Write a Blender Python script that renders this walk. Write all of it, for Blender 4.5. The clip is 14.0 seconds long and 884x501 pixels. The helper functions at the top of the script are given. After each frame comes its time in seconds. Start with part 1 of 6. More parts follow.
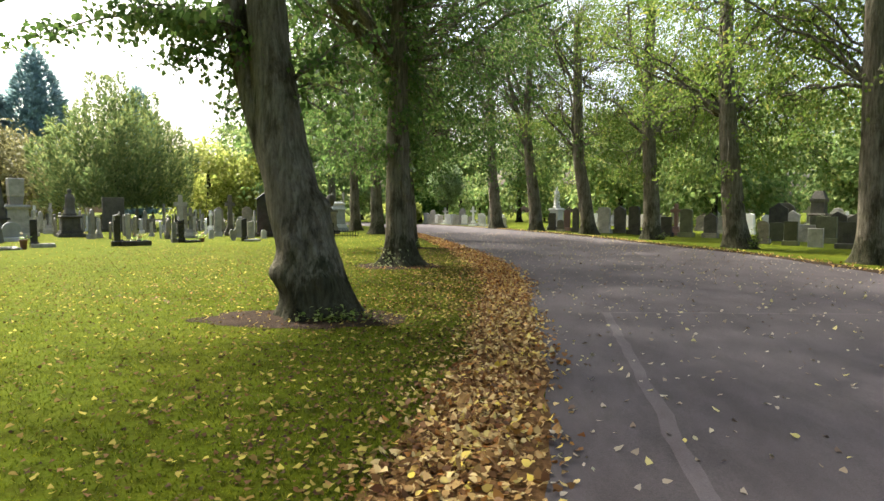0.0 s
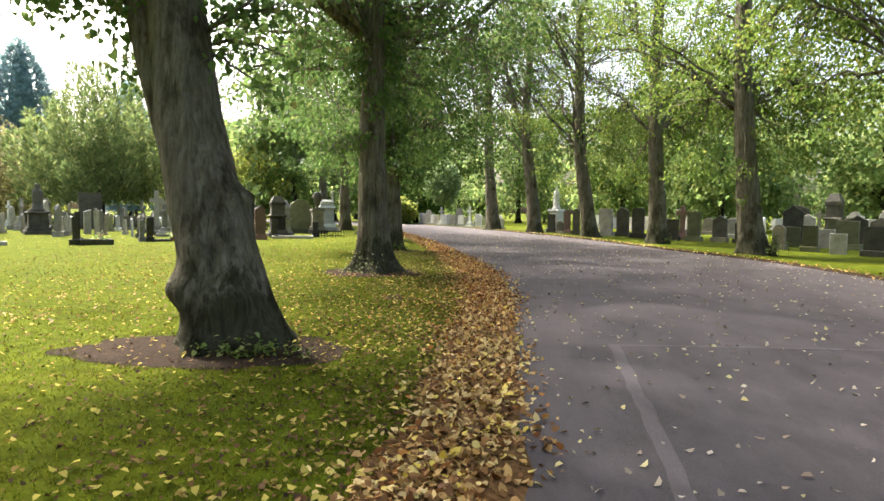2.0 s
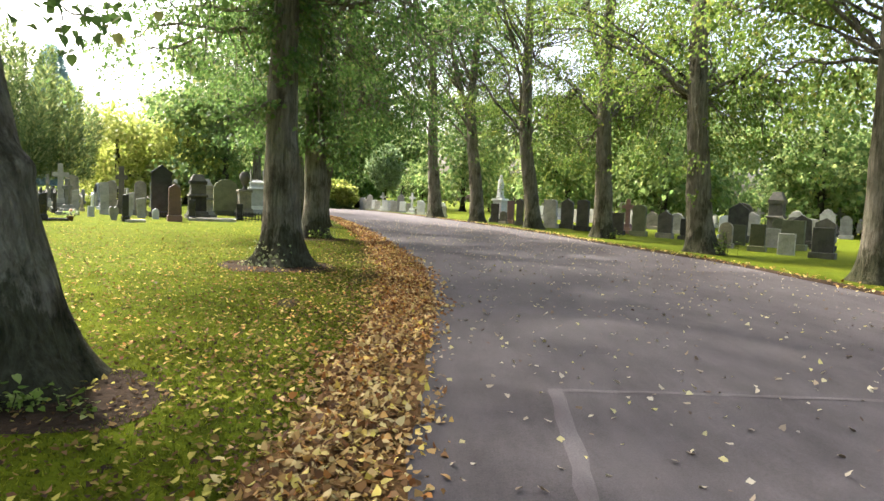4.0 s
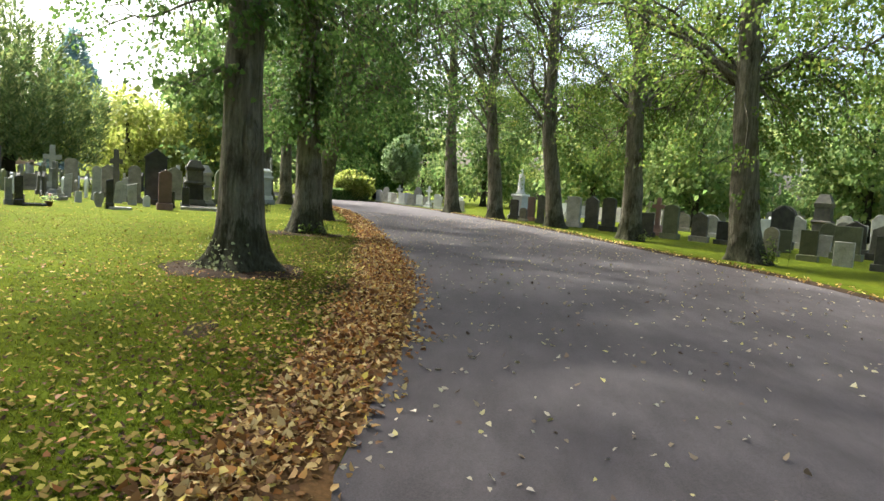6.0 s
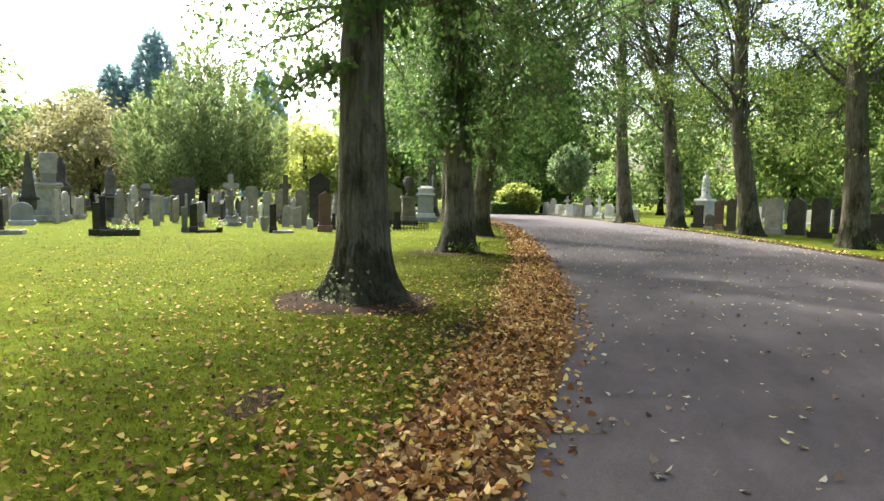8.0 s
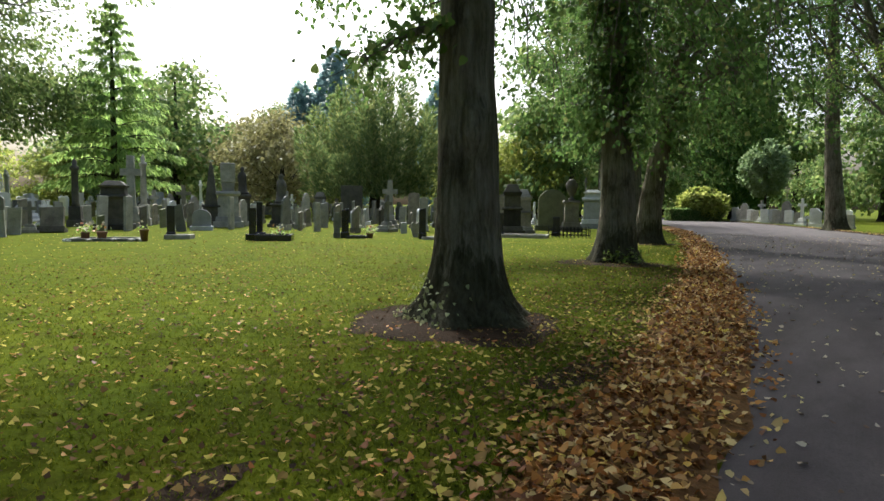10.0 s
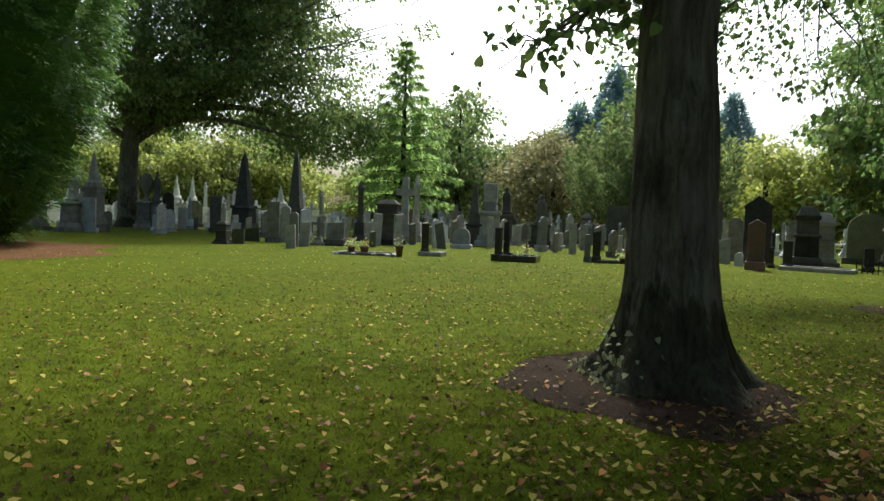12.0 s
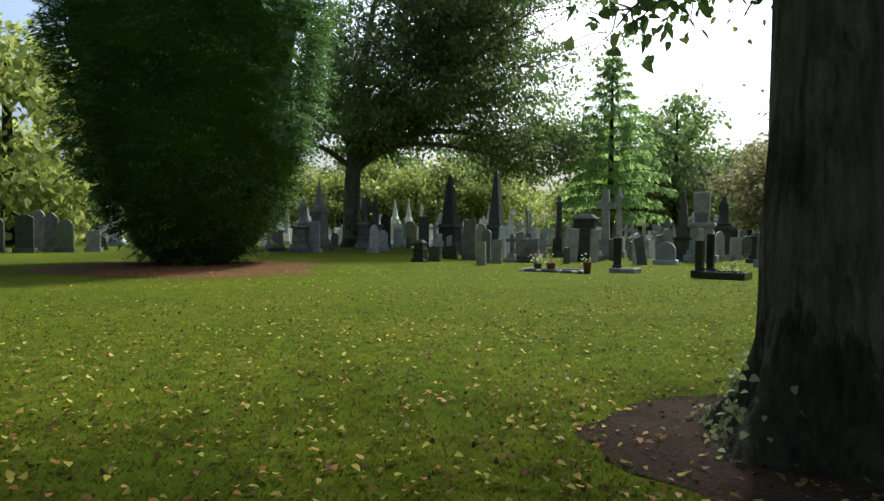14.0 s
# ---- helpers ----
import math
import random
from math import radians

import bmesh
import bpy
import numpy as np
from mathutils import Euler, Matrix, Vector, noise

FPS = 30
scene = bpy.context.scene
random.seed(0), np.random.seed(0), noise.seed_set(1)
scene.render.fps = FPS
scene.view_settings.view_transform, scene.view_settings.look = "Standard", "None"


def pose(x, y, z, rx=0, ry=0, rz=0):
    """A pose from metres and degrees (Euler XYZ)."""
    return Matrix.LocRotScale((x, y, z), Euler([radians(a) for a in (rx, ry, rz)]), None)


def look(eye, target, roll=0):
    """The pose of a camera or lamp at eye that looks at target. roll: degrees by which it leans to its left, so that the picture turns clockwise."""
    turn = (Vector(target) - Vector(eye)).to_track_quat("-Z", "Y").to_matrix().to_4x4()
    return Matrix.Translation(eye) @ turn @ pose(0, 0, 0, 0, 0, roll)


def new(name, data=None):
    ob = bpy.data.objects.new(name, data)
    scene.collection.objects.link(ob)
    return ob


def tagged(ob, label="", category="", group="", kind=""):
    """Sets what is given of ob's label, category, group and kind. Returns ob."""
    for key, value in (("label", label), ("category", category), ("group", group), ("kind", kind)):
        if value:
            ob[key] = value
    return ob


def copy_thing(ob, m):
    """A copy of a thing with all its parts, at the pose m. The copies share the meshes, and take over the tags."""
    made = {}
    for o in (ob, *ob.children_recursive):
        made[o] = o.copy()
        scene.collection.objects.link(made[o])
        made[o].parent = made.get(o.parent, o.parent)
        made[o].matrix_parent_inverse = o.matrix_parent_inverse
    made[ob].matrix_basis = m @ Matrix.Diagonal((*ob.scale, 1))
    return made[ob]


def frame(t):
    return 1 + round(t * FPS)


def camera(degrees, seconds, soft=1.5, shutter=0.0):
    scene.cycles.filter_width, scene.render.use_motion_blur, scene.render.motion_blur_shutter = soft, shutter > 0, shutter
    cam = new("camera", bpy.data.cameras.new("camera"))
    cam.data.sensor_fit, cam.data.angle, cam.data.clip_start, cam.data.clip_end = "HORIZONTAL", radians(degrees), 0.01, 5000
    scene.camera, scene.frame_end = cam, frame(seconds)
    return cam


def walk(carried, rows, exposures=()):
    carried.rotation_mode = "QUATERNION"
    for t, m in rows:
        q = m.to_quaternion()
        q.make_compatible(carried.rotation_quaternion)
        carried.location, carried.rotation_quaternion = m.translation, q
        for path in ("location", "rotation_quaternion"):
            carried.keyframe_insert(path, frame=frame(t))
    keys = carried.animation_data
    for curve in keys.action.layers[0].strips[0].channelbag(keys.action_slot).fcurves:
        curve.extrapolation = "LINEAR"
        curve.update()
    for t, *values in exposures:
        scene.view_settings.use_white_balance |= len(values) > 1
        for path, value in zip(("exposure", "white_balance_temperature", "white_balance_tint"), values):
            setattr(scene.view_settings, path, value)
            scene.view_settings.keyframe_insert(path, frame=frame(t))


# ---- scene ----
cam = camera(69.4, 14.0)
PATH = [
    (0, (0.696, -1.122, 1.558), (0.485, 0.863, 1.435), -0.0),
    (0.5, (0.771, -0.564, 1.566), (0.398, 1.391, 1.372), -0.5),
    (1, (0.89, 0.082, 1.582), (0.535, 2.046, 1.453), 1.7),
    (1.5, (0.901, 0.612, 1.55), (0.555, 2.579, 1.446), 0.9),
    (2, (0.954, 1.283, 1.527), (0.742, 3.268, 1.405), 0.6),
    (2.5, (1.016, 1.862, 1.494), (0.817, 3.848, 1.373), 1.5),
    (3, (1.07, 2.485, 1.493), (1.006, 4.474, 1.295), 1.9),
    (3.2, (1.085, 2.671, 1.502), (1.027, 4.664, 1.349), 2.1),
    (5.5, (1.692, 5.406, 1.604), (1.682, 7.398, 1.424), 3.1),
    (6, (1.713, 6.095, 1.565), (1.603, 8.083, 1.383), 3.9),
    (6.5, (1.766, 6.647, 1.579), (1.624, 8.635, 1.414), 2.2),
    (7, (1.755, 7.362, 1.542), (1.489, 9.338, 1.381), 2.0),
    (7.5, (1.694, 7.943, 1.512), (1.313, 9.9, 1.348), 2.2),
    (8, (1.672, 8.469, 1.505), (1.038, 10.359, 1.343), 1.1),
    (8.2, (1.667, 8.664, 1.507), (0.909, 10.507, 1.335), 0.1),
    (10.3, (1.516, 11.002, 1.345), (0.252, 12.545, 1.207), 0.5),
    (10.5, (1.504, 11.202, 1.344), (0.134, 12.652, 1.19), 0.4),
    (11, (1.402, 11.707, 1.32), (-0.031, 13.093, 1.158), 1.8),
    (11.5, (1.347, 12.078, 1.33), (-0.263, 13.248, 1.138), 1.9),
    (12, (1.298, 12.499, 1.361), (-0.415, 13.527, 1.265), 1.8),
    (12.5, (1.213, 12.865, 1.344), (-0.484, 13.922, 1.274), 1.4),
    (13, (1.147, 13.165, 1.362), (-0.623, 14.085, 1.219), -0.1),
    (13.5, (1.109, 13.543, 1.366), (-0.804, 14.121, 1.283), -0.2),
    (14, (1.059, 13.864, 1.355), (-0.901, 14.26, 1.298), 0.4),
]
walk(cam, [(t, look(eye, target, roll)) for t, eye, target, roll in PATH],
     exposures=[(0, 1.8, 6200, 10), (1.5, 1.9, 6200, 11), (3, 2.55, 6250, 14), (5.5, 1.7, 5900, 6), (6.5, 2.05, 5900, 7), (8, 2.05, 5900, 8), (10.3, 0.85, 5700, 6), (12.5, 0.58, 5600, 4), (14, 0.5, 5400, 4)])

# ---- light: hazy autumn sun ahead over the lawn, bright milky sky ----
SUN_AZ, SUN_EL = -50.0, 49.0
world = bpy.data.worlds.new("sky")
scene.world = world
world.use_nodes = True
wn = world.node_tree
sky = wn.nodes.new("ShaderNodeTexSky")
sky.sky_type = 'NISHITA'
sky.sun_disc = False
sky.sun_elevation = radians(SUN_EL)
sky.sun_rotation = radians(SUN_AZ)
sky.air_density, sky.dust_density, sky.ozone_density = 1.0, 8.0, 1.0
wn.links.new(sky.outputs[0], wn.nodes["Background"].inputs[0])
wn.nodes["Background"].inputs[1].default_value = 0.15
sun = bpy.data.lights.new("sun", 'SUN')
sun.energy, sun.angle, sun.color = 3.7, radians(2.5), (1.0, 0.96, 0.88)
sun_dir = Vector((math.sin(radians(SUN_AZ)) * math.cos(radians(SUN_EL)), math.cos(radians(SUN_AZ)) * math.cos(radians(SUN_EL)), math.sin(radians(SUN_EL))))
sun_ob = new("sun", sun)
sun_ob.matrix_world = look(sun_dir * 100, (0, 0, 0))


# ---- materials ----
def ramp(nt, fac, stops):
    r = nt.nodes.new("ShaderNodeValToRGB")
    while len(r.color_ramp.elements) < len(stops):
        r.color_ramp.elements.new(0.5)
    for e, (p, c) in zip(r.color_ramp.elements, stops):
        e.position, e.color = p, (*c, 1)
    nt.links.new(fac, r.inputs[0])
    return r.outputs[0]


def noise_tex(nt, vec, scale, detail=6, rough=0.6, stretch=None):
    if stretch:
        m = nt.nodes.new("ShaderNodeMapping")
        m.inputs["Scale"].default_value = stretch
        nt.links.new(vec, m.inputs[0])
        vec = m.outputs[0]
    n = nt.nodes.new("ShaderNodeTexNoise")
    n.inputs["Scale"].default_value, n.inputs["Detail"].default_value, n.inputs["Roughness"].default_value = scale, detail, rough
    nt.links.new(vec, n.inputs["Vector"])
    return n.outputs[0]


def noise_vec(nt, vec, scale):
    n = nt.nodes.new("ShaderNodeTexNoise")
    n.inputs["Scale"].default_value, n.inputs["Detail"].default_value = scale, 3
    nt.links.new(vec, n.inputs["Vector"])
    return n.outputs[1]


def blend(nt, a, b, fac, mode='MIX'):
    m = nt.nodes.new("ShaderNodeMix")
    m.data_type, m.blend_type = 'RGBA', mode
    if isinstance(fac, (int, float)):
        m.inputs[0].default_value = fac
    else:
        nt.links.new(fac, m.inputs[0])
    nt.links.new(a, m.inputs[6])
    nt.links.new(b, m.inputs[7])
    return m.outputs[2]


def base_mat(name):
    m = bpy.data.materials.new(name)
    m.use_nodes = True
    nt = m.node_tree
    tc = nt.nodes.new("ShaderNodeTexCoord")
    return m, nt, nt.nodes["Principled BSDF"], tc.outputs["Object"]


def bump(nt, bsdf, height, strength, dist=0.02):
    b = nt.nodes.new("ShaderNodeBump")
    b.inputs["Strength"].default_value, b.inputs["Distance"].default_value = strength, dist
    nt.links.new(height, b.inputs["Height"])
    nt.links.new(b.outputs[0], bsdf.inputs["Normal"])


def surface(name, fine, coarse, s_fine, s_coarse, rough=0.9, strength=0.4, dist=0.02, stretch=None, mix=0.5):
    """A rough natural surface: two scales of colour variation and relief."""
    m, nt, b, co = base_mat(name)
    f = noise_tex(nt, co, s_fine, 8, 0.65, stretch)
    c = noise_tex(nt, co, s_coarse, 4, 0.55)
    col = blend(nt, ramp(nt, f, fine), ramp(nt, c, coarse), mix)
    nt.links.new(col, b.inputs["Base Color"])
    b.inputs["Roughness"].default_value = rough
    b.inputs["Specular IOR Level"].default_value = 0.05
    bump(nt, b, f, strength, dist)
    return m


def leaf_mat(name, stops, glow=0.45, rough=0.5):
    """Leaves: each one its own shade, light passes through them."""
    m, nt, b, co = base_mat(name)
    geo = nt.nodes.new("ShaderNodeNewGeometry")
    col = ramp(nt, geo.outputs["Random Per Island"], stops)
    big = noise_tex(nt, co, 0.6, 3)
    col = blend(nt, col, ramp(nt, big, [(0.3, (0.75, 0.78, 0.7)), (0.7, (1.0, 1.0, 1.0))]), 0.6, 'MULTIPLY')
    nt.links.new(col, b.inputs["Base Color"])
    b.inputs["Roughness"].default_value = rough
    b.inputs["Specular IOR Level"].default_value = 0.1
    tr = nt.nodes.new("ShaderNodeBsdfTranslucent")
    nt.links.new(col, tr.inputs[0])
    mx = nt.nodes.new("ShaderNodeMixShader")
    mx.inputs[0].default_value = glow
    nt.links.new(b.outputs[0], mx.inputs[1])
    nt.links.new(tr.outputs[0], mx.inputs[2])
    nt.links.new(mx.outputs[0], nt.nodes["Material Output"].inputs[0])
    return m


def grass_mat(name):
    m, nt, b, co = base_mat(name)
    f = noise_tex(nt, co, 38, 8, 0.75)
    c = noise_tex(nt, co, 0.55, 5, 0.6)
    d = noise_tex(nt, co, 4.5, 5, 0.65)
    col = blend(nt, ramp(nt, f, [(0.3, (0.0298, 0.0389, 0.00324)), (0.5, (0.0724, 0.0891, 0.00454)), (0.72, (0.139, 0.154, 0.0104))]),
                ramp(nt, c, [(0.3, (0.0464, 0.0739, 0.00389)), (0.55, (0.0836, 0.102, 0.00454)), (0.75, (0.12, 0.118, 0.0084))]), 0.5)
    col = blend(nt, col, ramp(nt, d, [(0.36, (0.5, 0.46, 0.38)), (0.56, (1, 1, 1))]), 0.8, 'MULTIPLY')
    nt.links.new(col, b.inputs["Base Color"])
    b.inputs["Roughness"].default_value = 1.0
    b.inputs["Specular IOR Level"].default_value = 0.03
    bump(nt, b, f, 0.6, 0.03)
    return m


def bark_mat(name, dark, mid, light, moss=(0.05, 0.062, 0.022)):
    """Lime bark: long shallow fissures between flat upright plates, moss and black algae patches."""
    m, nt, b, co = base_mat(name)
    warp = blend(nt, co, noise_vec(nt, co, 3.0), 0.09, 'ADD')
    ribs = noise_tex(nt, warp, 4.5, 5, 0.55, (1.5, 1.5, 0.16))
    plates = noise_tex(nt, warp, 12, 8, 0.66, (1.6, 1.6, 0.17))
    grain = noise_tex(nt, co, 70, 5, 0.7, (1.0, 1.0, 0.5))
    patch = noise_tex(nt, co, 1.7, 6, 0.65)
    col = ramp(nt, plates, [(0.3, dark), (0.45, mid), (0.7, light)])
    col = blend(nt, col, ramp(nt, ribs, [(0.36, (0.5, 0.47, 0.42)), (0.56, (1, 1, 1))]), 0.7, 'MULTIPLY')
    col = blend(nt, col, ramp(nt, grain, [(0.35, (0.7, 0.69, 0.67)), (0.62, (1, 1, 1))]), 0.6, 'MULTIPLY')
    col = blend(nt, col, ramp(nt, patch, [(0.42, moss), (0.58, mid)]), 0.35)
    blot = noise_tex(nt, co, 1.5, 7, 0.68, (1.2, 1.2, 0.5))
    col = blend(nt, col, ramp(nt, blot, [(0.38, (0.34, 0.31, 0.26)), (0.47, (1, 1, 1))]), 0.85, 'MULTIPLY')
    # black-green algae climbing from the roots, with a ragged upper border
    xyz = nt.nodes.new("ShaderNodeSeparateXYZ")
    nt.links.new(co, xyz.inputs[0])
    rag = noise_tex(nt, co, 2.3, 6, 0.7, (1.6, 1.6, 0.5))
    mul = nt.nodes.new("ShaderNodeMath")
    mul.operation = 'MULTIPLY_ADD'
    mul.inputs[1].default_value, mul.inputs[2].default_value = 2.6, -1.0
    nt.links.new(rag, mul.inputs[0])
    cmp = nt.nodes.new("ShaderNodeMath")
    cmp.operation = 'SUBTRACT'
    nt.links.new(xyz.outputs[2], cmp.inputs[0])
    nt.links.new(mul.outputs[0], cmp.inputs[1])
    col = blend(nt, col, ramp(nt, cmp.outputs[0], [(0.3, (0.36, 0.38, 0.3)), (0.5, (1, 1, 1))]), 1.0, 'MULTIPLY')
    nt.links.new(col, b.inputs["Base Color"])
    b.inputs["Roughness"].default_value = 0.95
    b.inputs["Specular IOR Level"].default_value = 0.1
    both = nt.nodes.new("ShaderNodeMath")
    both.operation = 'MULTIPLY_ADD'
    both.inputs[1].default_value = 1.4
    nt.links.new(ribs, both.inputs[0])
    nt.links.new(plates, both.inputs[2])
    bump(nt, b, both.outputs[0], 1.0, 0.07)
    return m


def asphalt_mat(name, lift=1.0):
    m, nt, b, co = base_mat(name)
    f = noise_tex(nt, co, 75, 6, 0.85)
    c = noise_tex(nt, co, 0.45, 6, 0.6)
    s = noise_tex(nt, co, 2.2, 6, 0.7, (1.0, 0.35, 1.0))
    k = 1.15 * lift
    col = blend(nt, ramp(nt, f, [(0.34, (0.03 * k, 0.025 * k, 0.0232 * k)), (0.66, (0.133 * k, 0.112 * k, 0.105 * k))]),
                ramp(nt, c, [(0.3, (0.059 * k, 0.0495 * k, 0.046 * k)), (0.7, (0.098 * k, 0.083 * k, 0.078 * k))]), 0.55)
    col = blend(nt, col, ramp(nt, s, [(0.35, (0.66, 0.65, 0.64)), (0.6, (1, 1, 1))]), 0.8, 'MULTIPLY')
    nt.links.new(col, b.inputs["Base Color"])
    b.inputs["Roughness"].default_value = 0.85
    b.inputs["Specular IOR Level"].default_value = 0.12
    bump(nt, b, f, 0.5, 0.006)
    return m


def stone_mat(name, dark, light, stain, lichen=(0.16, 0.17, 0.09), rough=0.85, polish=False):
    m, nt, b, co = base_mat(name)
    oi = nt.nodes.new("ShaderNodeObjectInfo")
    f = noise_tex(nt, co, 26, 7, 0.7)
    c = noise_tex(nt, co, 2.4, 6, 0.65)
    runs = noise_tex(nt, co, 3.0, 6, 0.7, (2.5, 2.5, 0.5))
    col = ramp(nt, f, [(0.3, dark), (0.7, light)])
    col = blend(nt, col, ramp(nt, c, [(0.38, stain), (0.6, light)]), 0.45)
    if not polish:
        col = blend(nt, col, ramp(nt, runs, [(0.42, lichen), (0.6, dark)]), 0.3)
    geo = nt.nodes.new("ShaderNodeNewGeometry")
    add, wrap = nt.nodes.new("ShaderNodeMath"), nt.nodes.new("ShaderNodeMath")
    add.operation, wrap.operation = 'ADD', 'FRACT'
    nt.links.new(oi.outputs["Random"], add.inputs[0])
    nt.links.new(geo.outputs["Random Per Island"], add.inputs[1])
    nt.links.new(add.outputs[0], wrap.inputs[0])
    col = blend(nt, col, ramp(nt, wrap.outputs[0], [(0.0, (0.38, 0.38, 0.38)), (0.4, (0.74, 0.74, 0.72)), (0.75, (0.92, 0.91, 0.87)), (1.0, (1.0, 0.99, 0.95))]), 1.0, 'MULTIPLY')
    nt.links.new(col, b.inputs["Base Color"])
    b.inputs["Roughness"].default_value = rough
    b.inputs["Specular IOR Level"].default_value = 0.5 if polish else 0.15
    bump(nt, b, f, 0.05 if polish else 0.35, 0.01)
    return m


GRASS = grass_mat("mown_grass")
BLADE = leaf_mat("grass_blades", [(0.0, (0.0344, 0.0495, 0.0036)), (0.5, (0.107, 0.133, 0.0066)), (1.0, (0.198, 0.211, 0.0156))], 0.5, 0.6)
ASPHALT = asphalt_mat("old_asphalt")
ASPHALT_PATCH = asphalt_mat("pale_trench_asphalt", 1.5)
SOIL = surface("bare_soil", [(0.3, (0.016, 0.010, 0.006)), (0.7, (0.06, 0.038, 0.022))], [(0.3, (0.022, 0.015, 0.009)), (0.7, (0.05, 0.033, 0.02))], 22, 2.5, 0.95, 0.8, 0.04)
LITTER = surface("leaf_mould", [(0.3, (0.05, 0.025, 0.01)), (0.55, (0.17, 0.09, 0.03)), (0.75, (0.3, 0.18, 0.06))], [(0.3, (0.10, 0.05, 0.02)), (0.7, (0.2, 0.11, 0.04))], 24, 3, 0.9, 0.9, 0.04)
RED_LITTER = surface("needle_litter", [(0.3, (0.05, 0.022, 0.01)), (0.7, (0.17, 0.075, 0.028))], [(0.3, (0.05, 0.04, 0.012)), (0.7, (0.13, 0.06, 0.022))], 14, 1.2, 0.95, 0.8, 0.04)
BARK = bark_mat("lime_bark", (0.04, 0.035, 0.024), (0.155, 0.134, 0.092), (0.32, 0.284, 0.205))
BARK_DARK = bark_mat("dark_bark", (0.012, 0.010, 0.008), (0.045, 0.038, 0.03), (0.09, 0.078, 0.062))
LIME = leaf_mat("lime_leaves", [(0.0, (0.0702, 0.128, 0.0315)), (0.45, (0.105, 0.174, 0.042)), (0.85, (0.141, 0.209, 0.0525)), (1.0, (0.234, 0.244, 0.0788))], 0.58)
# lighter, yellower copy of the lime leaves: sun shining through them put into the colour
LIME_SUNLIT = leaf_mat("sunlit_lime_leaves", [(0.0, (0.0942, 0.152, 0.0252)), (0.45, (0.138, 0.201, 0.0379)), (0.85, (0.189, 0.239, 0.0463)), (1.0, (0.299, 0.283, 0.0629))], 0.66)
FAR_GREEN = leaf_mat("woodland_leaves", [(0.0, (0.103, 0.176, 0.047)), (0.6, (0.205, 0.278, 0.0823)), (1.0, (0.322, 0.351, 0.118))], 0.6)
YELLOW_LEAF = leaf_mat("turning_leaves", [(0.0, (0.227, 0.273, 0.0494)), (0.6, (0.359, 0.392, 0.0846)), (1.0, (0.506, 0.496, 0.141))], 0.6)
TAN_LEAF = leaf_mat("tan_leaves", [(0.0, (0.18, 0.166, 0.0648)), (0.6, (0.27, 0.247, 0.101)), (1.0, (0.342, 0.314, 0.137))], 0.45)
PALE_GREEN = leaf_mat("pale_green_leaves", [(0.0, (0.165, 0.231, 0.099)), (0.6, (0.242, 0.319, 0.143)), (1.0, (0.33, 0.396, 0.198))], 0.5)
YEW = leaf_mat("yew_needles", [(0.0, (0.1, 0.15, 0.05)), (0.6, (0.18, 0.23, 0.075)), (1.0, (0.3, 0.32, 0.11))], 0.62)
CYPRESS = leaf_mat("cypress_sprays", [(0.0, (0.05, 0.105, 0.022)), (0.6, (0.105, 0.19, 0.038)), (1.0, (0.21, 0.3, 0.06))], 0.4)
# bluish cypress foliage, paled further: distance haze put into the colour
HAZY_CYPRESS = leaf_mat("hazy_blue_cypress", [(0.0, (0.182, 0.28, 0.27)), (1.0, (0.308, 0.42, 0.405))], 0.65)
FIR = leaf_mat("fir_needles", [(0.0, (0.224, 0.336, 0.1)), (0.6, (0.336, 0.47, 0.13)), (1.0, (0.47, 0.56, 0.17))], 0.7)
OAK = leaf_mat("oak_leaves", [(0.0, (0.0994, 0.153, 0.0456)), (0.6, (0.183, 0.24, 0.0702)), (1.0, (0.282, 0.32, 0.105))], 0.65)
SHOOT = leaf_mat("basal_shoot_leaves", [(0.0, (0.112, 0.168, 0.026)), (0.6, (0.21, 0.28, 0.0455)), (1.0, (0.448, 0.448, 0.156))], 0.45)
FOOT_LEAF = leaf_mat("pale_shoot_leaves", [(0.0, (0.165, 0.188, 0.07)), (0.6, (0.3, 0.315, 0.14)), (1.0, (0.413, 0.405, 0.21))], 0.3)
DRY_LEAF = leaf_mat("fallen_dry_leaves", [(0.0, (0.0952, 0.042, 0.0156)), (0.3, (0.246, 0.12, 0.036)), (0.6, (0.47, 0.288, 0.096)), (0.87, (0.672, 0.504, 0.216)), (1.0, (0.717, 0.54, 0.072))], 0.15)
LAWN_LEAF = leaf_mat("fallen_lawn_leaves", [(0.0, (0.1, 0.055, 0.014)), (0.35, (0.21, 0.145, 0.032)), (0.65, (0.3, 0.24, 0.05)), (1.0, (0.4, 0.34, 0.06))], 0.12, 0.85)
RUST_LEAF = leaf_mat("rusty_fallen_leaves", [(0.0, (0.08, 0.028, 0.008)), (0.35, (0.23, 0.083, 0.016)), (0.7, (0.42, 0.18, 0.036)), (0.92, (0.55, 0.32, 0.09)), (1.0, (0.55, 0.37, 0.05))], 0.15)
ROAD_LEAF = leaf_mat("fallen_road_leaves", [(0.0, (0.10, 0.06, 0.04)), (0.3, (0.3, 0.23, 0.15)), (0.7, (0.5, 0.43, 0.32)), (1.0, (0.55, 0.46, 0.14))], 0.08, 0.6)
LITTER_BIT = leaf_mat("brown_leaf_bits", [(0.0, (0.03, 0.018, 0.01)), (0.6, (0.10, 0.05, 0.022)), (1.0, (0.2, 0.11, 0.045))], 0.1, 0.8)
SANDSTONE = stone_mat("sooty_sandstone", (0.12, 0.105, 0.085), (0.4, 0.35, 0.27), (0.045, 0.042, 0.037))
